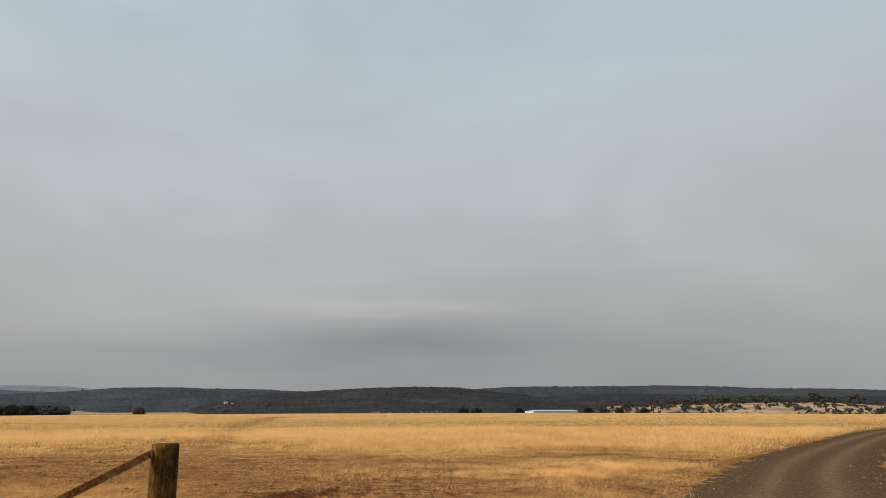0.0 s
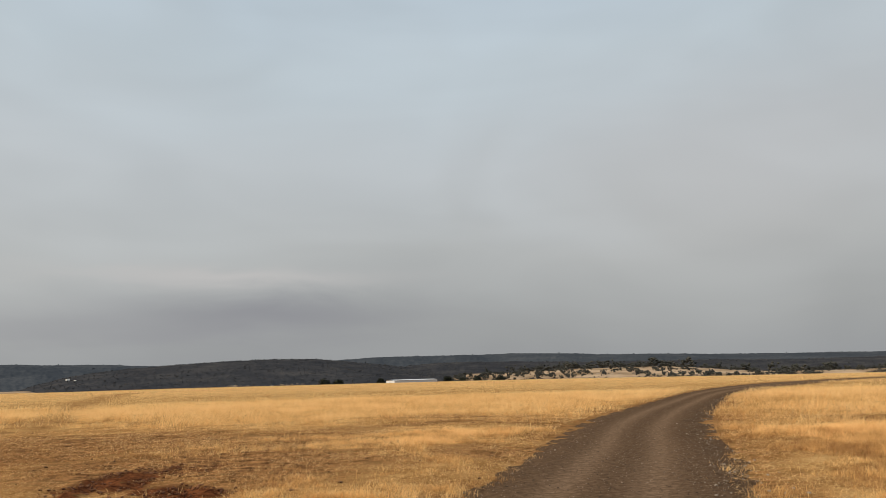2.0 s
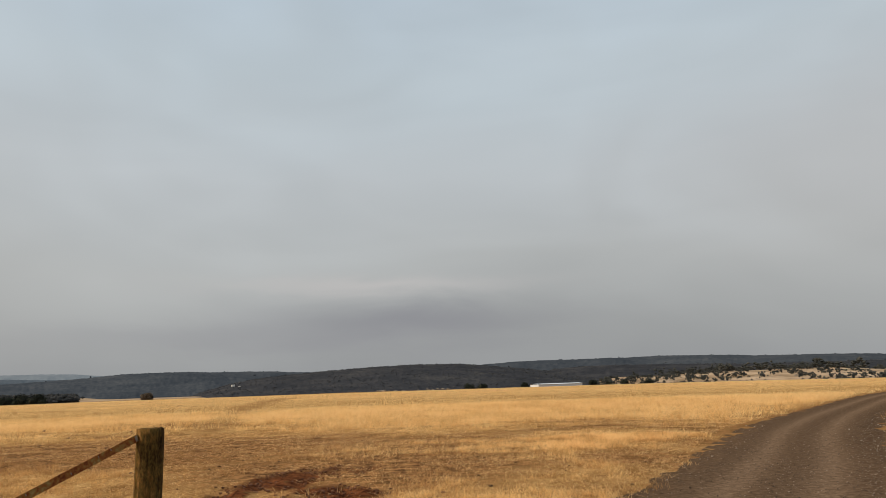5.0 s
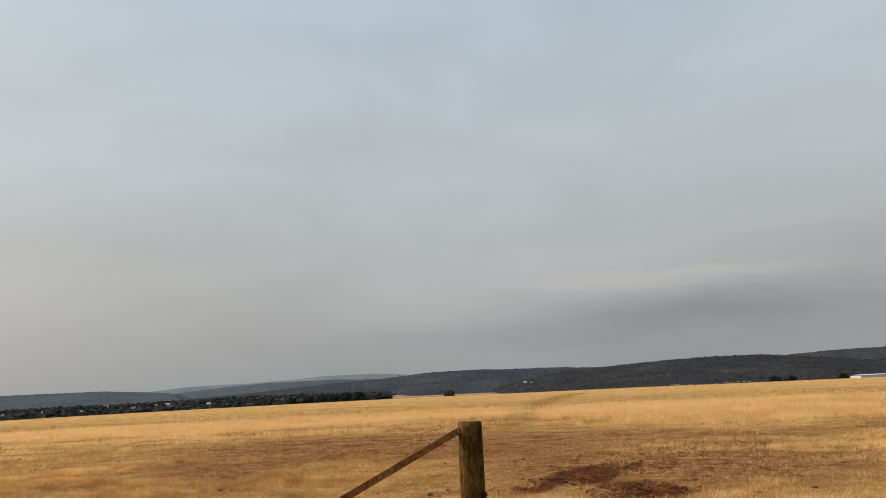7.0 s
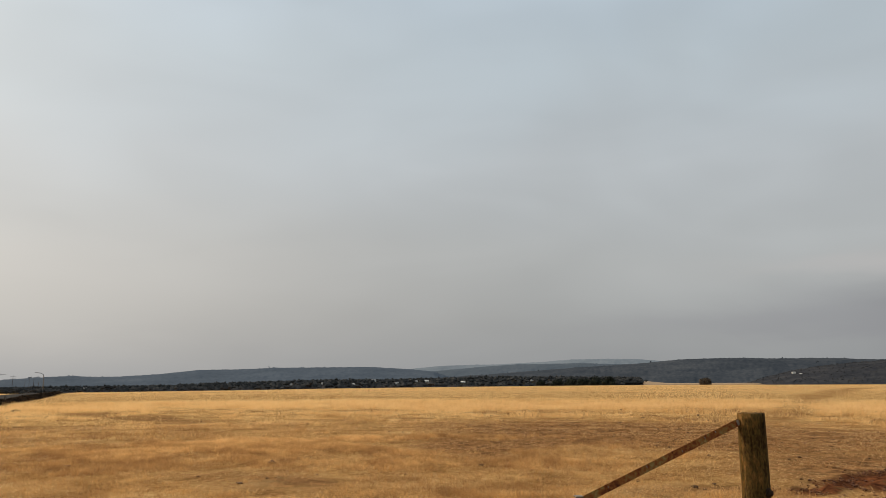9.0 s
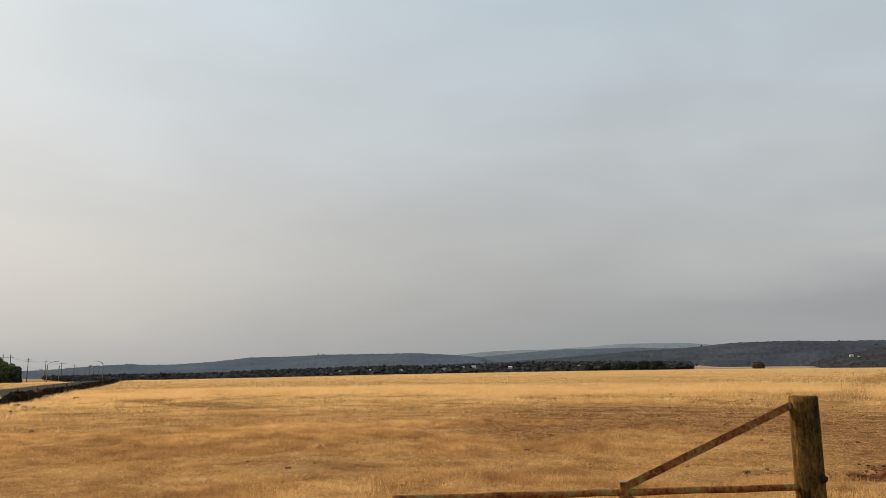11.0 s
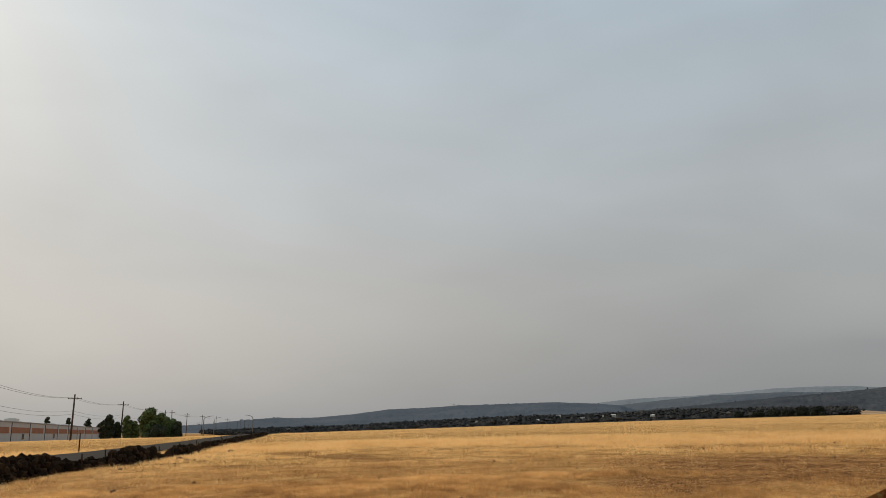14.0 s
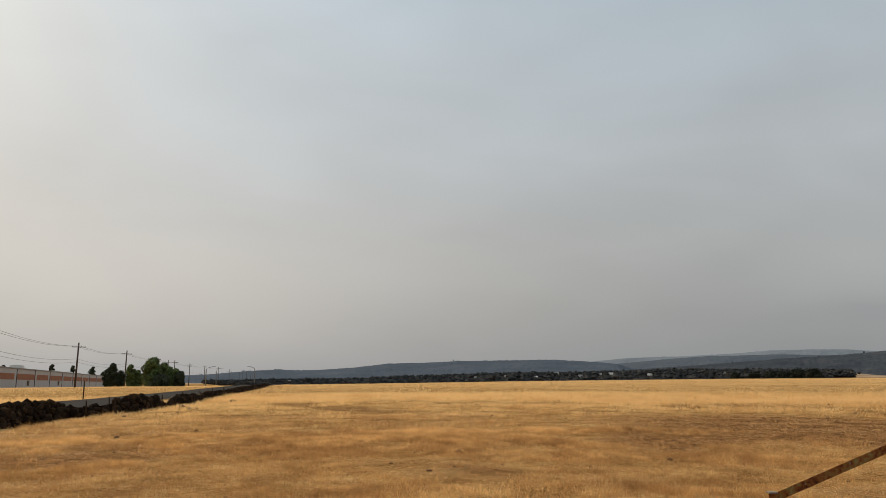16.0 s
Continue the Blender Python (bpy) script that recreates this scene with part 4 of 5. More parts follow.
def build_house(az, el, r, w, seed):
    """A small house; el: its height to eye level in degrees, or None for one that stands on the valley's slope."""
    p = heading(az * 1.004) * r
    z = float(terrain(np.array(p.x), np.array(p.y))) + 0.3 if el is None else 1.6 + r * math.tan(radians(el + float(lift(az))))
    root = new("house")
    rng = random.Random(seed)
    root.matrix_world = Matrix.Translation((p.x, p.y, z)) @ Matrix.Rotation(radians(az + rng.uniform(-35, 35)), 4, "Z")
    h, dp = w * 0.30, w * 0.6
    bm = bmesh.new()
    box(bm, 0, 0, h / 2 - 0.4, w, dp, h + 0.8)
    part("wall", bm, M_HOUSE, root)
    bm = bmesh.new()
    e = w * 0.05
    v = [bm.verts.new(c) for c in ((-w / 2 - e, -dp / 2 - e, h), (w / 2 + e, -dp / 2 - e, h), (w / 2 + e, dp / 2 + e, h), (-w / 2 - e, dp / 2 + e, h), (-w / 2 - e, 0, h * 1.6), (w / 2 + e, 0, h * 1.6))]
    for f in ((0, 1, 5, 4), (2, 3, 4, 5), (0, 4, 3), (1, 2, 5), (3, 2, 1, 0)):
        bm.faces.new([v[i] for i in f])
    part("roof", bm, M_ROOFGREY if rng.random() < 0.6 else M_HOUSE, root)
    for k in (-0.25, 0.25):
        bm = bmesh.new()
        box(bm, w * k, -dp / 2 - 0.02, h * 0.55, w * 0.14, 0.1, h * 0.35)
        part("window", bm, M_GLASS, root)
    tagged(root, "small pale house among dark trees", "house", "houses in the valley")


for i, (az, el, r, w) in enumerate([(16.05, 0.42, 1500, 6), (15.6, 0.36, 1480, 4), (14.9, 0.30, 1470, 5), (14.3, 0.27, 1460, 4), (13.1, 0.30, 1500, 4)] + [(a, None, r, w) for a, r, w in HOUSES]):
    build_house(az, el, r, w, i)


# ---------------------------------------------------------------- paved road, wall, poles
ROAD2 = [(-14, -10.0), (-50, 8.7), (-69.8, 19.7), (-91.6, 30.4), (-108.5, 39.0), (-150, 59.5), (-215, 90), (-330, 144)]


def build_paved_road():
    C = spline(ROAD2, 16)
    t = np.gradient(C, axis=0)
    t /= np.linalg.norm(t, axis=1)[:, None]
    nrm = np.stack([-t[:, 1], t[:, 0]], -1)
    u = np.linspace(-2.7, 2.7, 11)
    P = C[:, None] + nrm[:, None] * u[None, :, None]
    X, Y = P[..., 0], P[..., 1]
    Z = terrain(X, Y).mean(1, keepdims=True) + 0.16 - 0.012 * np.abs(u)[None]
    V = np.stack([X, Y, Z], -1).reshape(-1, 3)
    i, j = np.meshgrid(np.arange(len(C) - 1), np.arange(10), indexing="ij")
    F = np.stack([i * 11 + j, i * 11 + j + 1, (i + 1) * 11 + j + 1, (i + 1) * 11 + j], -1).reshape(-1, 4)
    tagged(new("road", raw_mesh("road", V, F, M_ASPHALT, None, True)), "grey two-lane asphalt road beyond the stone wall", "road", kind="structure")


build_paved_road()

WALL = spline([turned(*q) for q in [(-18, -3.0), (-31.5, 4.0), (-36.5, 7.8), (-44.3, 12.2), (-61.9, 20.6), (-78, 28.2), (-119, 47.6)]], 40)
WALL_S = np.concatenate([[0], np.cumsum(np.linalg.norm(np.diff(WALL, axis=0), axis=1))])


def wall_point(s):
    return np.array([np.interp(s, WALL_S, WALL[:, 0]), np.interp(s, WALL_S, WALL[:, 1])])


def pole(x, y, height, arms, seed):
    rng = random.Random(seed)
    z = float(terrain(np.array(x), np.array(y)))
    root = new("utility_pole")
    root.matrix_world = Matrix.Translation((x, y, z - 0.2)) @ Matrix.Rotation(radians(68 + rng.uniform(-4, 4)), 4, "Z") @ Matrix.Rotation(radians(rng.uniform(-1.2, 1.2)), 4, "Y")
    bm = bmesh.new()
    tube(bm, [(0, 0, 0), (0, 0, height * 0.5), (0, 0, height + 0.2)], [0.16, 0.14, 0.11], 10)
    part("shaft", bm, M_POLE, root, "dark creosoted timber shaft", True)
    for zz, w in arms:
        bm = bmesh.new()
        box(bm, 0, 0.15, height * zz, 0.11, 0.11, 0.11)
        bmesh.ops.scale(bm, vec=(w / 0.11, 1, 1), verts=bm.verts)
        arm = part("crossarm", bm, M_POLE, root)
        for k in (-0.46, -0.2, 0.2, 0.46):
            bm = bmesh.new()
            tube(bm, [(k * w, 0.15, height * zz + 0.05), (k * w, 0.15, height * zz + 0.12), (k * w, 0.15, height * zz + 0.2)], [0.03, 0.05, 0.035], 6)
            part("insulator", bm, M_GALV, arm, "grey insulator")
    return tagged(root, "tall timber utility pole with a crossarm", "utility pole", "utility poles along the road")


POLES = []
for k, (az, top, crossed) in enumerate(((87.0, 3.6, 1), (81.5, 2.36, 1), (78.38, 1.85, 1), (76.32, 1.44, 1), (75.05, 1.19, 1), (74.05, 0.95, 2), (73.0, 0.83, 1), (72.0, 0.70, 1), (71.25, 0.54, 3), (70.5, 0.32, 0), (70.26, 0.38, 1), (70.0, 0.42, 2))):
    dist = 5.6 / math.tan(radians(top))
    p = heading(az) * dist
    hgt = 7.2 - float(terrain(np.array(p.x), np.array(p.y)))
    pole(p.x, p.y, hgt, ((), ((0.93, 2.1),), ((0.95, 2.1), (0.87, 1.9)), ((0.95, 3.4), (0.86, 3.4)))[crossed], k)
    POLES.append((p.x, p.y, hgt))
# two more, set back from the road
for az, top, dist in ((75.5, 1.19, 300), (69.7, 0.10, 620)):
    p = heading(az) * dist
    pole(p.x, p.y, 1.6 + dist * math.tan(radians(top)) - float(terrain(np.array(p.x), np.array(p.y))), ((0.92, 1.8),), int(dist))


def wires():
    for sx, zz in ((-0.6, 0.905), (0.6, 0.905), (0.0, 0.62), (0.08, 0.55)):
        bm = bmesh.new()
        pts = []
        first = (-58.0, -14.0, 7.2)
        run = [first] + POLES[:8]
        for (x0, y0, h0), (x1, y1, h1) in zip(run, run[1:]):
            za, zb = (float(terrain(np.array(a), np.array(b))) + h * zz for a, b, h in ((x0, y0, h0), (x1, y1, h1)))
            for t in np.linspace(0, 1, 12, endpoint=False):
                sag = 0.55 * 4 * t * (1 - t)
                pts.append((x0 + (x1 - x0) * t + sx * 0.9, y0 + (y1 - y0) * t + sx * 0.4, za + (zb - za) * t - sag + 0.15))
        tube(bm, pts, 0.016, 4)
        tagged(part("power_cable", bm, M_WIRE), "thin dark cable slung between utility poles", "cable", "cables between the poles")


wires()


def street_lamp(az, r, height, arm, seed):
    p = heading(az) * r
    root = new("street_lamp")
    z = float(terrain(np.array(p.x), np.array(p.y)))
    root.matrix_world = Matrix.Translation((p.x, p.y, z - 0.1)) @ Matrix.Rotation(radians(az), 4, "Z")
    height = 1.6 + r * math.tan(radians(height)) - z
    bm = bmesh.new()
    tube(bm, [(0, 0, 0), (0, 0, height * 0.85), (arm * 0.12, 0, height * 0.95), (arm * 0.5, 0, height), (arm, 0, height * 1.03)], [0.19, 0.16, 0.13, 0.11, 0.09], 8)
    part("mast", bm, M_GALV, root, "grey steel mast with a curved arm", True)
    bm = bmesh.new()
    box(bm, arm * 1.12, 0, height * 1.03, 0.8, 0.3, 0.16, bevel=0.05)
    part("lamp_head", bm, M_GALV, root)
    tagged(root, "grey steel street lamp with a curved arm", "street lamp", "street lamps")


street_lamp(72.88, 300, 0.70, 2.8, 1)
street_lamp(69.43, 300, 0.70, -2.2, 2)
street_lamp(72.15, 400, 0.58, 2.6, 3)


# ---------------------------------------------------------------- the gate post
POST_XY = (-1.784, 4.889)


def build_post():
    H, R, SEG, ROWS = 1.388, 0.0845, 48, 70
    bm = bmesh.new()
    rings = []
    for i in range(ROWS + 1):
        zz = -0.35 + (H + 0.35) * i / ROWS
        ring = []
        for k in range(SEG):
            a = 2 * math.pi * k / SEG
            n1 = noise.noise(Vector((math.cos(a) * 1.4, math.sin(a) * 1.4, zz * 1.3)))
            n2 = noise.noise(Vector((math.cos(a) * 7, math.sin(a) * 7, zz * 1.6 + 9)))
            n3 = noise.noise(Vector((math.cos(a) * 16, math.sin(a) * 16, zz * 3.5 + 4)))
            r = R * (1 + 0.030 * n1 + 0.028 * n2 + 0.016 * n3) + 0.005 * (1 - zz / H)
            # drying cracks
            for ca, z0, z1, dp in ((4.1, 0.2, 1.45, 0.012), (5.2, 0.55, 1.2, 0.008), (3.3, -0.2, 0.8, 0.010), (5.9, 0.0, 1.45, 0.007), (2.2, 0.3, 1.4, 0.012)):
                da = (a - ca - 0.12 * noise.noise(Vector((zz * 3, ca, 0))) + math.pi) % (2 * math.pi) - math.pi
                if z0 < zz < z1:
                    r -= dp * math.exp(-(da / 0.055) ** 2)
            if i == ROWS:
                r *= 0.985
            zt = zz + (0.006 * noise.noise(Vector((math.cos(a) * 3, math.sin(a) * 3, 2))) if i >= ROWS - 1 else 0)
            ring.append(bm.verts.new((math.cos(a) * r, math.sin(a) * r, zt - (0.008 if i == ROWS - 1 else 0))))
        rings.append(ring)
    for q, s in zip(rings, rings[1:]):
        for k in range(SEG):
            bm.faces.new((q[k], q[(k + 1) % SEG], s[(k + 1) % SEG], s[k]))
    # worn end grain: rings of the sawn top
    prev = rings[-1]
    for f in (0.8, 0.55, 0.3, 0.12):
        cur = []
        for k in range(SEG):
            a = 2 * math.pi * k / SEG
            zt = H + 0.010 * noise.noise(Vector((math.cos(a) * 4 * f, math.sin(a) * 4 * f, 5))) + 0.004 * (1 - f)
            cur.append(bm.verts.new((math.cos(a) * R * f, math.sin(a) * R * f, zt)))
        for k in range(SEG):
            bm.faces.new((prev[k], prev[(k + 1) % SEG], cur[(k + 1) % SEG], cur[k]))
        prev = cur
    bm.faces.new(prev)
    ob = part("gate_post", bm, M_POST, None, "", True)
    ob.location = (*POST_XY, 0)
    tagged(ob, "weathered round timber gate post with drying cracks", "post")
    bm = bmesh.new()
    d = Vector((0.93, -0.35, 0))
    tube(bm, [d * 0.06 + Vector((0, 0, 0.905)), d * 0.115 + Vector((0, 0, 0.903))], 0.008, 8)
    tube(bm, [d * 0.104 + Vector((0, 0, 0.903)), d * 0.116 + Vector((0, 0, 0.902))], [0.022, 0.020], 6)
    bmesh.ops.create_cone(bm, cap_ends=True, segments=14, radius1=0.030, radius2=0.028, depth=0.004, matrix=Matrix.Translation(d * 0.096 + Vector((0, 0, 0.903))) @ d.to_track_quat("Z", "Y").to_matrix().to_4x4())
    part("hinge_bolt", bm, M_TPOST, ob, "rusted bolt end with a square nut", True)


build_post()


def build_gate():
    """The rusted pipe gate that hangs from the post."""
    p0 = Vector((*POST_XY, 0.842))
    d = Vector((-0.632, -0.775, 0)).normalized()
    root = new("pipe_gate")
    root.location = (p0.x, p0.y, 0)

    def at(s, z):
        return Vector((d.x * s, d.y * s, z))

    bm = bmesh.new()
    n = 40
    tube(bm, [at(0.07 + 2.5 * k / n, 0.842 + 0.0015 * math.sin(k * 0.7) + 0.001 * math.sin(k * 1.9)) for k in range(n + 1)],
         [0.0205 + 0.0012 * noise.noise(Vector((k * 0.7, 0, 0))) for k in range(n + 1)], 16)
    part("rail", bm, M_RUST, root, "flaking rusted round pipe rail", True)
    s1 = 1.19
    bm = bmesh.new()
    side = Vector((d.y, -d.x, 0))
    rot = Matrix.Rotation(math.atan2(d.y, d.x), 4, "Z")
    # square upright, hollow at the top
    w = 0.024
    o = at(s1, 0)
    bm_u = bmesh.new()
    for zz0, zz1, ww in ((0.02, 0.900, w),):
        box(bm_u, 0, 0, (zz0 + zz1) / 2, 2 * ww, 2 * ww, zz1 - zz0, Matrix.Translation(o) @ rot, bevel=0.003)
    part("upright", bm_u, M_RUST, root, "square steel upright")
    bm_c = bmesh.new()
    box(bm_c, 0, 0, 0.904, 2 * w + 0.004, 2 * w + 0.004, 0.008, Matrix.Translation(o) @ rot, bevel=0.002)
    part("cap", bm_c, M_STEEL, root, "pale worn upright cap")
    # angle-iron brace from the upright to the head of the post
    a, b = at(s1 - 0.02, 0.876), at(0.078, 1.338)
    v = b - a
    ln = v.length
    zx = v.normalized()
    up = zx.cross(side).normalized()
    if up.z < 0:
        up = -up
    m = Matrix((zx, side, up)).transposed().to_4x4()
    m.translation = a
    profile = ((0.0, 0.0225), (0.005, 0.0225), (0.005, -0.0175), (0.038, -0.0175), (0.038, -0.0235), (0.0, -0.0235))
    rings = []
    for k in range(29):
        jit = 0.0010 * noise.noise(Vector((k * 0.9, 3, 1)))
        rings.append([bm.verts.new(m @ Vector((ln * k / 28, cy + jit, cz + 0.8 * jit))) for cy, cz in profile])
    for q, r in zip(rings, rings[1:]):
        for k in range(6):
            bm.faces.new((q[k], q[(k + 1) % 6], r[(k + 1) % 6], r[k]))
    bm.faces.new(rings[0][::-1])
    bm.faces.new(rings[-1])
    bmesh.ops.recalc_face_normals(bm, faces=bm.faces)
    brace = part("brace", bm, M_RUST, root, "rust-streaked angle-iron brace")
    for t, zz in ((0.985, 0.0), (0.84, 0.012), (0.77, 0.008), (0.62, -0.004), (0.40, 0.010), (0.16, 0.004)):
        bm = bmesh.new()
        box(bm, ln * t, -0.004, zz, 0.005 if t < 0.9 else 0.016, 0.003, 0.012 if t < 0.9 else 0.034, m)
        part("paint_chip", bm, M_STEEL, brace, "pale fleck of old paint")
    # lower strut and lower rail
    bm = bmesh.new()
    tube(bm, [at(s1 - 0.02, 0.82), at(0.62, 0.58), at(0.075, 0.34)], 0.014, 10)
    part("strut", bm, M_RUST, root, "thin rusted strut", True)
    bm = bmesh.new()
    tube(bm, [at(0.07, 0.30), at(2.57, 0.30)], 0.0205, 12)
    part("rail", bm, M_RUST, root, "rusted round pipe rail", True)
    bm = bmesh.new()
    tube(bm, [at(2.55, 0.02), at(2.55, 0.86)], 0.024, 12)
    part("upright", bm, M_RUST, root, "rusted end upright", True)
    tagged(root, "rusted steel pipe gate braced to a timber post", "gate")


build_gate()


# ---------------------------------------------------------------- grass, clods, pebbles
def grass_field(name, label, count, r0, r1, az0, az1, hmin, hmax, width, seed, ease_in=0.0, ease_out=0.0):
    rng = np.random.default_rng(seed)
    r = np.sqrt(rng.uniform(r0 ** 2, r1 ** 2, count))
    az = rng.uniform(az0, az1, count)
    x, y = -np.sin(np.radians(az)) * r, np.cos(np.radians(az)) * r
    # gather blades into tussocks
    cell = 0.26 if r0 < 20 else 0.45
    wx, wy = x + 1.6 * fbm(x / 1.7, y / 1.7, 2, 67), y + 1.6 * fbm(x / 1.7, y / 1.7, 2, 68)
    cx, cy = np.floor((wx * 0.83 + wy * 0.56) / cell), np.floor((wy * 0.83 - wx * 0.56) / cell)
    gather = vnoise(cx, cy, 3)      # how full each tussock is
    bare, red = bare_mask(x, y), red_mask(x, y)
    rd, side = road_distance(x, y)
    # height: tall stand beyond the trampled ground and right of the track, short stubble elsewhere
    azp = np.degrees(np.arctan2(-x, y))
    start = np.interp(azp, [-40, -22, -10, 5, 14, 25, 40, 60, 90], [24, 24, 26, 27, 33, 36, 40, 48, 45]) + (fbm(x / 4, y / 4, 3, 60) - 0.5) * 17
    tall = smooth(-3, 5, r - start)
    right = ((side > 0) & (rd > 0.5)) * smooth(0.4, 3.6, rd)
    patchy = smooth(0.38, 0.68, fbm(x / 2.1, y / 1.5, 3, 61))
    clumps = smooth(0.36, 0.62, fbm(x / 1.1, y / 1.1, 3, 64))
    tall = np.maximum(tall * (0.82 + 0.18 * clumps), right * (0.35 + 0.65 * clumps))
    h = hmin + (hmax - hmin) * (0.22 + 0.30 * patchy + 0.55 * tall) * rng.uniform(0.45, 1.1, count)
    h = h * np.where((x < -14) & (y - 8.7 + 0.515 * (x + 50) < -3), 0.8, 1.0)   # rough verge beyond the paved road
    h = h * (1 - 0.45 * smooth(110, 220, r))
    dens = np.clip((0.30 + 0.45 * patchy + 0.5 * tall) * (0.45 + 1.1 * gather if r0 < 40 else 1.0) - 1.05 * bare, 0.035, 1)
    dens = dens * (1 - 0.7 * np.exp(-(trail_distance(x, y) / (0.7 + 0.013 * r)) ** 4))
    keep = (rng.random(count) < dens) & (rd > 0.9 * (fbm(x / 0.9, y / 0.9, 3, 66) - 0.5) - 0.2 * rng.random(count) ** 3) & (red < 0.25 + 0.5 * rng.random(count) ** 4)
    wd = np.degrees(np.arctan2(-x, y))
    # neighbouring stands of grass run into each other
    if ease_in:
        keep &= rng.random(count) < smooth(r0, r0 + ease_in, r)
    if ease_out:
        keep &= rng.random(count) < smooth(r1, r1 - ease_out, r)
    slope = (y - 8.7) + 0.515 * (x + 50)     # beyond the paved road's line keep the grass off the asphalt
    keep &= ~((np.abs(slope) < 3.5) & (x < -14)) & (np.hypot(x - POST_XY[0], y - POST_XY[1]) > 0.12)
    x, y, h, r, bare, tcx, tcy = (v[keep] for v in (x, y, h, r, bare, cx, cy))
    n = len(x)
    z = terrain(x, y) - 0.01
    a = rng.uniform(0, 2 * np.pi, n)
    w = width * (0.6 + 0.8 * rng.random(n)) * np.maximum(1, r / r0 * 0.8)
    lean = rng.normal(0, 0.58, (n, 2)) + np.array([0.12, -0.05])
    base = np.stack([x, y, z], -1)
    du = np.stack([np.cos(a) * w, np.sin(a) * w, np.zeros(n)], -1)
    midp = base + np.stack([lean[:, 0] * h * 0.35, lean[:, 1] * h * 0.35, h * 0.6], -1)
    tip = base + np.stack([lean[:, 0] * h, lean[:, 1] * h, h * (1 - 0.18 * np.abs(lean[:, 0]))], -1)
    V = np.stack([base - du, base + du, midp + du * 0.8, midp - du * 0.8, tip], 1)
    o = (np.arange(n) * 5)[:, None]
    F = np.concatenate([o + [0, 1, 2], o + [0, 2, 3], o + [3, 2, 4]])
    if r0 >= 11:
        V, o = V[:, [0, 1, 4]], (np.arange(n) * 3)[:, None]
        F = o + [0, 1, 2]
    # tint rises with distance; near grass on the left is darkened as if backlit
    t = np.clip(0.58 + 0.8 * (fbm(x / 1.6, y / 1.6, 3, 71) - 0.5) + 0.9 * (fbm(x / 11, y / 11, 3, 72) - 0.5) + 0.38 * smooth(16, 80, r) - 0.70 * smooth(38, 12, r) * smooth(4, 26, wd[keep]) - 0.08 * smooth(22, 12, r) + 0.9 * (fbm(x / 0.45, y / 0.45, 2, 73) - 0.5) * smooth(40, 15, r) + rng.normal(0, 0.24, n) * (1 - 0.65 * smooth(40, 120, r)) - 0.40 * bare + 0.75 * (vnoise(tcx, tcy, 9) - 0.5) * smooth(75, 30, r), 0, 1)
    # blade feet are tinted darker as shade between tussocks, tips lighter
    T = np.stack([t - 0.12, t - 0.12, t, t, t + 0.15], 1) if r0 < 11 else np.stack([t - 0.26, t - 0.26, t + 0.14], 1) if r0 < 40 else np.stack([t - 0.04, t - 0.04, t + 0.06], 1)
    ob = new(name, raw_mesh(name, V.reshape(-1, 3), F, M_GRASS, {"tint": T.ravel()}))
    return tagged(ob, label, "grass", kind="stuff")


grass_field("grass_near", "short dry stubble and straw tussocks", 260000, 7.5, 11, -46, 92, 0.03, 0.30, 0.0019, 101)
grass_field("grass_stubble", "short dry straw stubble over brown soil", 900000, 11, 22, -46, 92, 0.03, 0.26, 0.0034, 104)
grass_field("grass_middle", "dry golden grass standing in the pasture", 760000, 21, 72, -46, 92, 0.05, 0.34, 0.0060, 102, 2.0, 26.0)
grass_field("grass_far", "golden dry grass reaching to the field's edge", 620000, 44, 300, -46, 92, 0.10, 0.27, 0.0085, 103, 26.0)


def straw_litter():
    """Fallen straws lying over the near ground."""
    rng = np.random.default_rng(150)
    n = 330000
    r, az = np.sqrt(rng.uniform(7.5 ** 2, 32 ** 2, n)), rng.uniform(-46, 92, n)
    x, y = -np.sin(np.radians(az)) * r, np.cos(np.radians(az)) * r
    keep = (road_distance(x, y)[0] > -0.15 * rng.random(n) ** 4) & (red_mask(x, y) < 0.3 + 0.6 * rng.random(n) ** 3)
    keep &= fbm(x / 0.8, y / 0.8, 3, 151) > 0.36 + 0.1 * rng.random(n)
    x, y, r = x[keep], y[keep], r[keep]
    n = len(x)
    a, ln = rng.uniform(0, 2 * np.pi, n), rng.uniform(0.05, 0.20, n)
    w = 0.0022 * np.maximum(1, r / 8)
    z = terrain(x, y)
    u = np.stack([np.cos(a), np.sin(a), rng.normal(0, 0.12, n)], -1) * ln[:, None]
    v = np.stack([-np.sin(a), np.cos(a), np.zeros(n)], -1) * w[:, None]
    p = np.stack([x, y, z + rng.uniform(0.005, 0.035, n)], -1)
    V = np.stack([p - v, p + v, p + u], 1).reshape(-1, 3)
    # straws towards the left get the same backlit darkening in their tint
    t = np.repeat(np.clip(rng.normal(0.50, 0.28, n) - 0.28 * smooth(6, 26, np.degrees(np.arctan2(-x, y))), 0, 1.1), 3)
    ob = new("straw_litter", raw_mesh("straw_litter", V, np.arange(3 * n).reshape(-1, 3), M_GRASS, {"tint": t}))
    tagged(ob, "loose fallen straws lying over the worn ground", "straw", kind="stuff")


straw_litter()


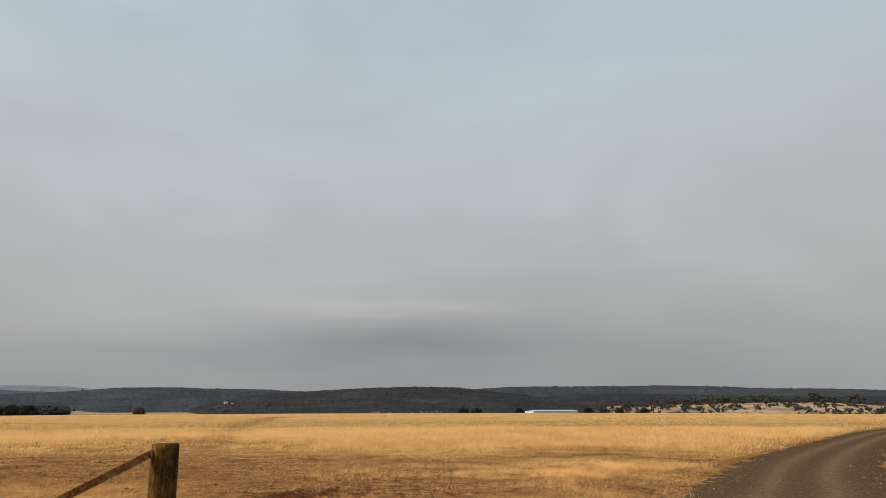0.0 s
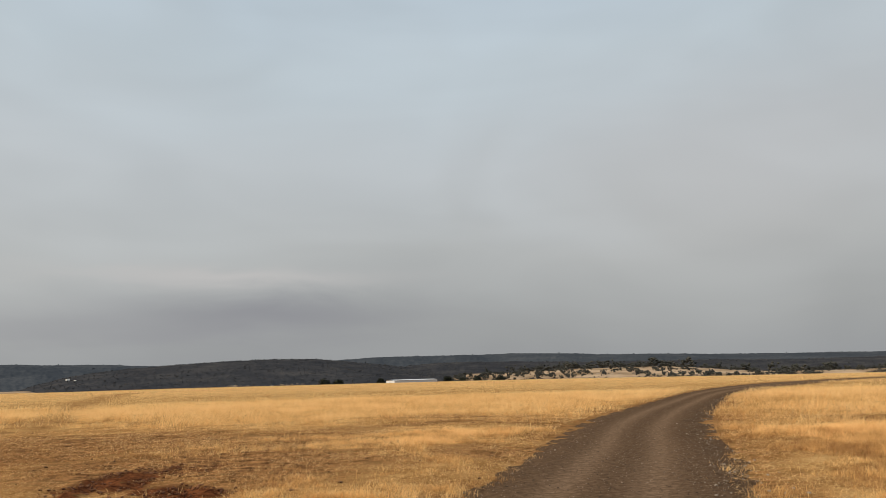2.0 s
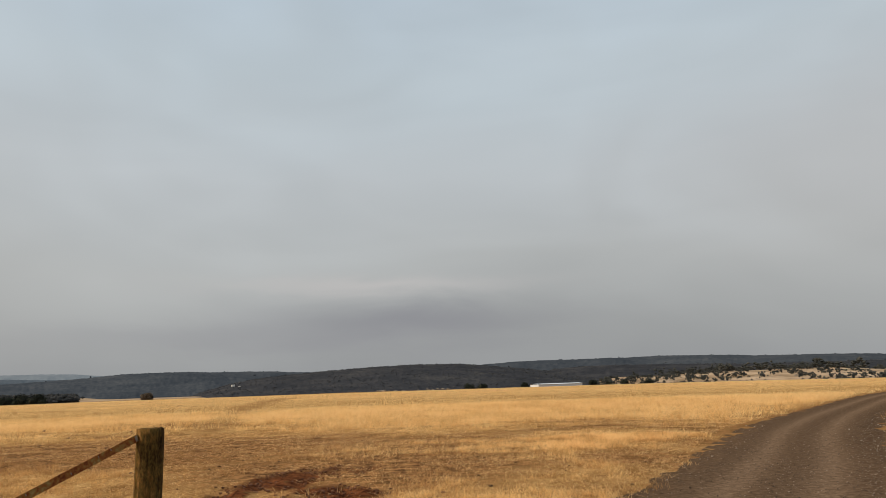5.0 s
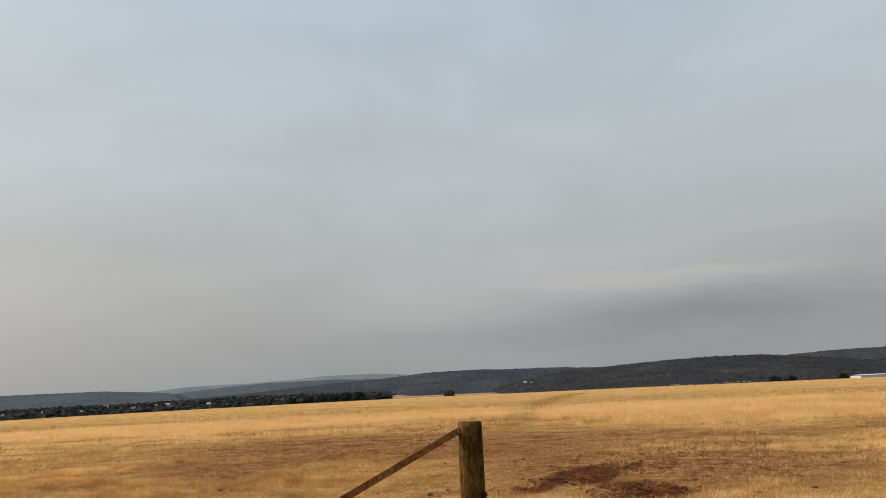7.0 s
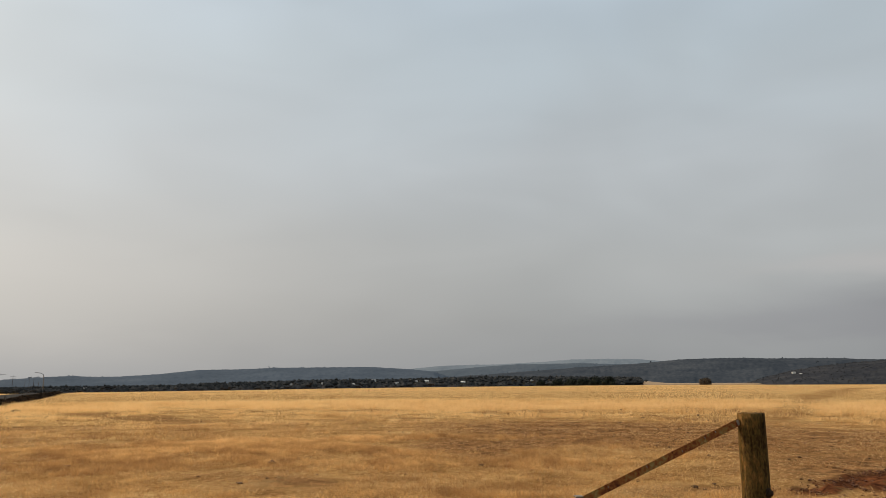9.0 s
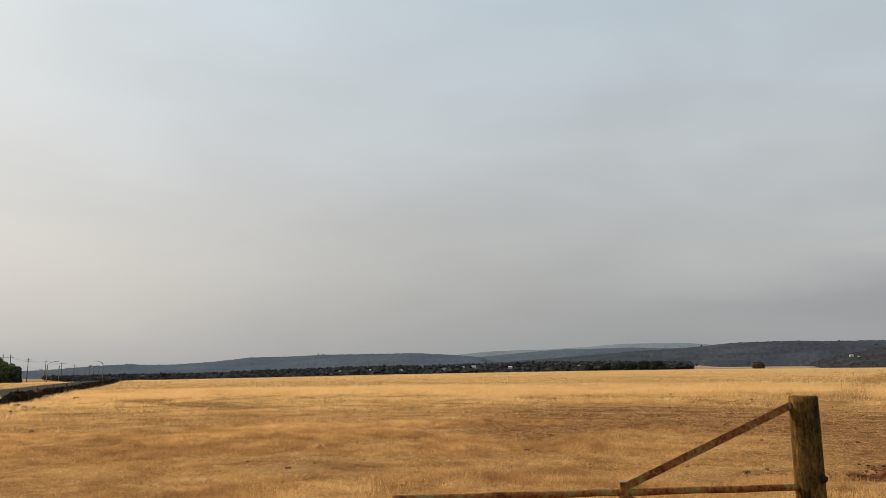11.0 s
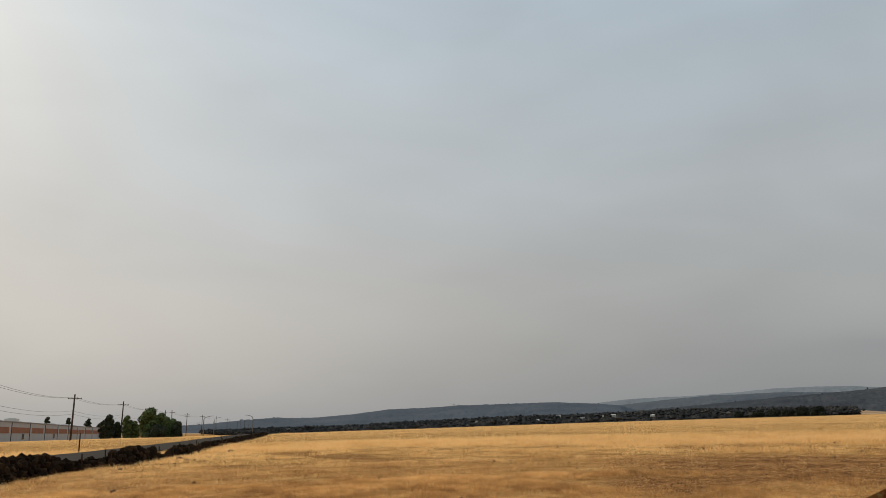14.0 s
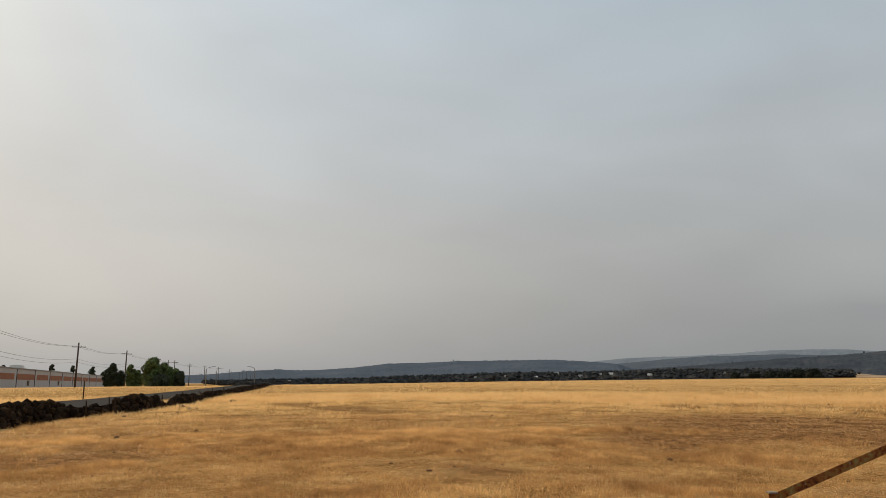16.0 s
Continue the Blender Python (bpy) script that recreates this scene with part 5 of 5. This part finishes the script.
def scatter(name, label, cat, count, sampler, size, mat, seed, flat=0.7, plain=False, z=None):
    rng = np.random.default_rng(seed)
    x, y = sampler(rng, count)
    n = len(x)
    s = size[0] + (size[1] - size[0]) * rng.random(n) ** 3
    V, F = lumps(np.stack([x, y, (terrain(x, y) if z is None else z) + s * 0.25], -1), np.stack([s, s * rng.uniform(0.6, 1, n), s * flat], -1), rng, 0.3, plain=plain)
    tagged(new(name, raw_mesh(name, V, F, mat)), label, cat, kind="stuff")


def on_bare(rng, n):
    r, az = np.sqrt(rng.uniform(8 ** 2, 42 ** 2, n * 6)), rng.uniform(-20, 85, n * 6)
    x, y = -np.sin(np.radians(az)) * r, np.cos(np.radians(az)) * r
    k = (rng.random(len(x)) < bare_mask(x, y) ** 1.5 + 0.012) & (road_distance(x, y)[0] > 0.3)
    return x[k][:n], y[k][:n]


def on_red(rng, n):
    x, y = rng.uniform(-5.2, 0.2, n * 6), rng.uniform(10, 17.5, n * 6)
    k = rng.random(len(x)) < red_mask(x, y)
    return x[k][:n], y[k][:n]


def on_track(rng, n):
    """Over the whole width of the gravel, thinner in the wheel ruts."""
    i = rng.uniform(24 * 2, 24 * 6.2, n * 2)
    u = rng.uniform(-0.02, 1.06, n * 2)
    k = rng.random(n * 2) > 0.6 * (np.exp(-((u - 0.30) / 0.11) ** 2) + np.exp(-((u - 0.68) / 0.11) ** 2))
    i, u = i[k][:n], u[k][:n]
    L, R = (np.stack([np.interp(i, np.arange(len(RL)), E[:, q]) for q in (0, 1)], -1) for E in (RL, RR))
    p = L * (1 - u[:, None]) + R * u[:, None]
    return p[:, 0], p[:, 1]


def on_right_border(rng, n):
    """Pale stones thrown up along the track's right border, and a few along the left."""
    i = rng.integers(24 * 2, 24 * 7, n)
    u = np.where(rng.random(n) < 0.86, 1.03 + rng.normal(0, 0.07, n), rng.normal(0.0, 0.05, n))
    p = RL[i] * (1 - u[:, None]) + RR[i] * u[:, None] + rng.normal(0, 0.22, (n, 2))
    return p[:, 0], p[:, 1]


def over_field(rng, n):
    r, az = np.sqrt(rng.uniform(11 ** 2, 60 ** 2, n)), rng.uniform(22, 80, n)
    return -np.sin(np.radians(az)) * r, np.cos(np.radians(az)) * r


scatter("earth_clods", "dark earth clods scattered over the worn pasture", "clods", 1500, on_bare, (0.010, 0.045), M_CLOD, 201, 0.5)
scatter("red_clods", "broken clods of red earth", "clods", 1400, on_red, (0.006, 0.036), M_REDCLOD, 202, 0.6)
scatter("field_clods", "dark dry clods lying in the short grass", "clods", 260, over_field, (0.03, 0.11), M_CLOD, 204, 0.45)
scatter("gravel_grit", "loose brown grit over the gravel track", "stones", 15000, on_track, (0.004, 0.017), M_GRIT, 205, 0.6, True, 0.004)
scatter("gravel_stones", "loose pale stones along the gravel track's border", "stones", 800, on_right_border, (0.006, 0.030), M_PEBBLE, 203, 0.6)


def lone_stone(name, az, r, size, mat, label, seed):
    """A single stone lying in the pasture beside the field wall."""
    rng = np.random.default_rng(seed)
    p = heading(az) * r
    V, F = lumps(np.array([(0, 0, size[2] * 0.5)]), np.array([size]), rng, 0.2)
    ob = new(name, raw_mesh(name, V, F, mat))
    ob.location = (p.x, p.y, float(terrain(np.array(p.x), np.array(p.y))))
    tagged(ob, label, "stone")


lone_stone("stone", 74.05, 38.5, (0.08, 0.06, 0.06), M_PEBBLE, "small whitish stone in the dry grass by the wall", 1)
lone_stone("stone", 74.55, 40.5, (0.30, 0.18, 0.10), M_REDCLOD, "flat reddish stone fallen beside the field wall", 2)
lone_stone("stone", 71.05, 50.0, (0.62, 0.30, 0.10), M_BASALT, "flat dark stone lying away from the wall", 3)


# ---------------------------------------------------------------- stone wall and wire fence by the road (many pieces, last)
def rock_shapes(n):
    out = []
    for k in range(n):
        rng = np.random.default_rng(500 + k)
        V = ICO_V * (1 + rng.uniform(-0.28, 0.28, (len(ICO_V), 1))) * [1, rng.uniform(0.65, 1), rng.uniform(0.55, 0.9)]
        me = raw_mesh("rock", V, ICO_F, M_BASALT)
        out.append(me)
    return out


HEAP_AZ = np.array([68, 69, 70, 71, 71.6, 72, 72.9, 73.2, 73.7, 74.8, 75.3, 75.6, 76, 76.6, 77.9, 78.9, 79.2, 79.6, 80.4, 81.5, 82, 82.5, 83.2, 84, 90])
HEAP_H = np.array([0.25, 0.30, 0.34, 0.40, 0.28, 0.40, 0.44, 0.28, 0.42, 0.50, 0.28, 0.10, 0.16, 0.50, 0.64, 0.54, 0.40, 0.22, 0.34, 0.30, 0.36, 0.52, 0.66, 0.70, 0.60])


def wall_height(s):
    """The row of stones is uneven: heaps, low spots and a gap."""
    x, y = wall_point(s)
    h = np.interp(math.degrees(math.atan2(-x, y)), HEAP_AZ, HEAP_H)
    return max(0.0, h + 0.07 + 0.20 * (float(fbm(np.array(s) / 0.9, np.array(2.0), 3, 81)) - 0.5))


def build_stone_wall():
    root = new("stone_wall")
    rng = np.random.default_rng(600)
    shapes = rock_shapes(12)
    far_c, far_s = [], []
    count = 0
    s = 6.0
    while s < WALL_S[-1] - 1:
        p, q = wall_point(s), wall_point(s + 0.3)
        t = (q - p) / np.linalg.norm(q - p)
        nr = np.array([-t[1], t[0]])
        hh = wall_height(s)
        if hh < 0.10:
            s += 0.3
            continue
        layers = max(1, int(round(hh / 0.15)))
        for k in range(layers):
            wide = 0.45 * (1 - k / (layers + 0.6))
            for side in ((-1, 1) if k < layers - 1 or layers == 1 else (0,)):
                size = rng.uniform(0.12, 0.24) * (1 if s < 60 else 1.15)
                c = p + nr * (side * wide * rng.uniform(0.4, 1)) + t * rng.uniform(-0.15, 0.15)
                z = float(terrain(c[0], c[1])) + 0.05 + 0.14 * k + rng.uniform(-0.03, 0.03)
                if 15 < s < 52 and count < 300:
                    ob = new("rock", shapes[int(rng.integers(12))])
                    ob.parent = root
                    ob.matrix_basis = Matrix.Translation((c[0], c[1], z)) @ Euler(rng.uniform(0, 6.28, 3)).to_matrix().to_4x4() @ Matrix.Diagonal((size, size, size, 1))
                    count += 1
                else:
                    far_c.append((c[0], c[1], z))
                    far_s.append([size, size * rng.uniform(0.7, 1), size * rng.uniform(0.6, 0.9)])
        s += rng.uniform(0.20, 0.29)
    V, F = lumps(np.array(far_c), np.array(far_s), rng, 0.28)
    rest = new("rock_pile", raw_mesh("rock_pile", V, F, M_BASALT_FAR))
    rest.parent = root
    tagged(rest, kind="stuff")
    tagged(root, "low tumbled dark basalt field wall along the road", "stone wall")


build_stone_wall()


def fence_posts():
    first = None
    rng = random.Random(9)
    k = 0
    for s in np.arange(14, 62, 2.4):
        p, q = wall_point(s), wall_point(s + 0.3)
        t = (q - p) / np.linalg.norm(q - p)
        side = -0.8 if k % 3 else 0.75
        c = p + np.array([t[1], -t[0]]) * -side
        z = float(terrain(c[0], c[1]))
        m = Matrix.Translation((c[0], c[1], z - 0.1)) @ Euler((rng.uniform(-0.06, 0.06), rng.uniform(-0.06, 0.06), rng.uniform(0, 3))).to_matrix().to_4x4()
        if first is None:
            bm = bmesh.new()
            box(bm, 0, 0, 0.39, 0.05, 0.01, 0.78)
            box(bm, 0, 0.02, 0.39, 0.01, 0.035, 0.78)
            for j in range(6):
                box(bm, 0, -0.008, 0.2 + j * 0.1, 0.02, 0.01, 0.02)
            first = tagged(part("fence_post", bm, M_TPOST), "thin dark steel fence post beside the stones", "fence post", "fence posts along the wall")
            first.matrix_world = m
        else:
            copy_thing(first, m)
        k += 1
    bm = bmesh.new()
    tube(bm, [(0, 0, -0.1), (0, 0, 1.35)], [0.045, 0.04], 8)
    ob = tagged(part("sign_post", bm, M_TPOST, None, "", True), "slim dark post on the roadside verge", "post")
    q = heading(81.0) * 60
    ob.location = (q.x, q.y, float(terrain(np.array(q.x), np.array(q.y))))


fence_posts()
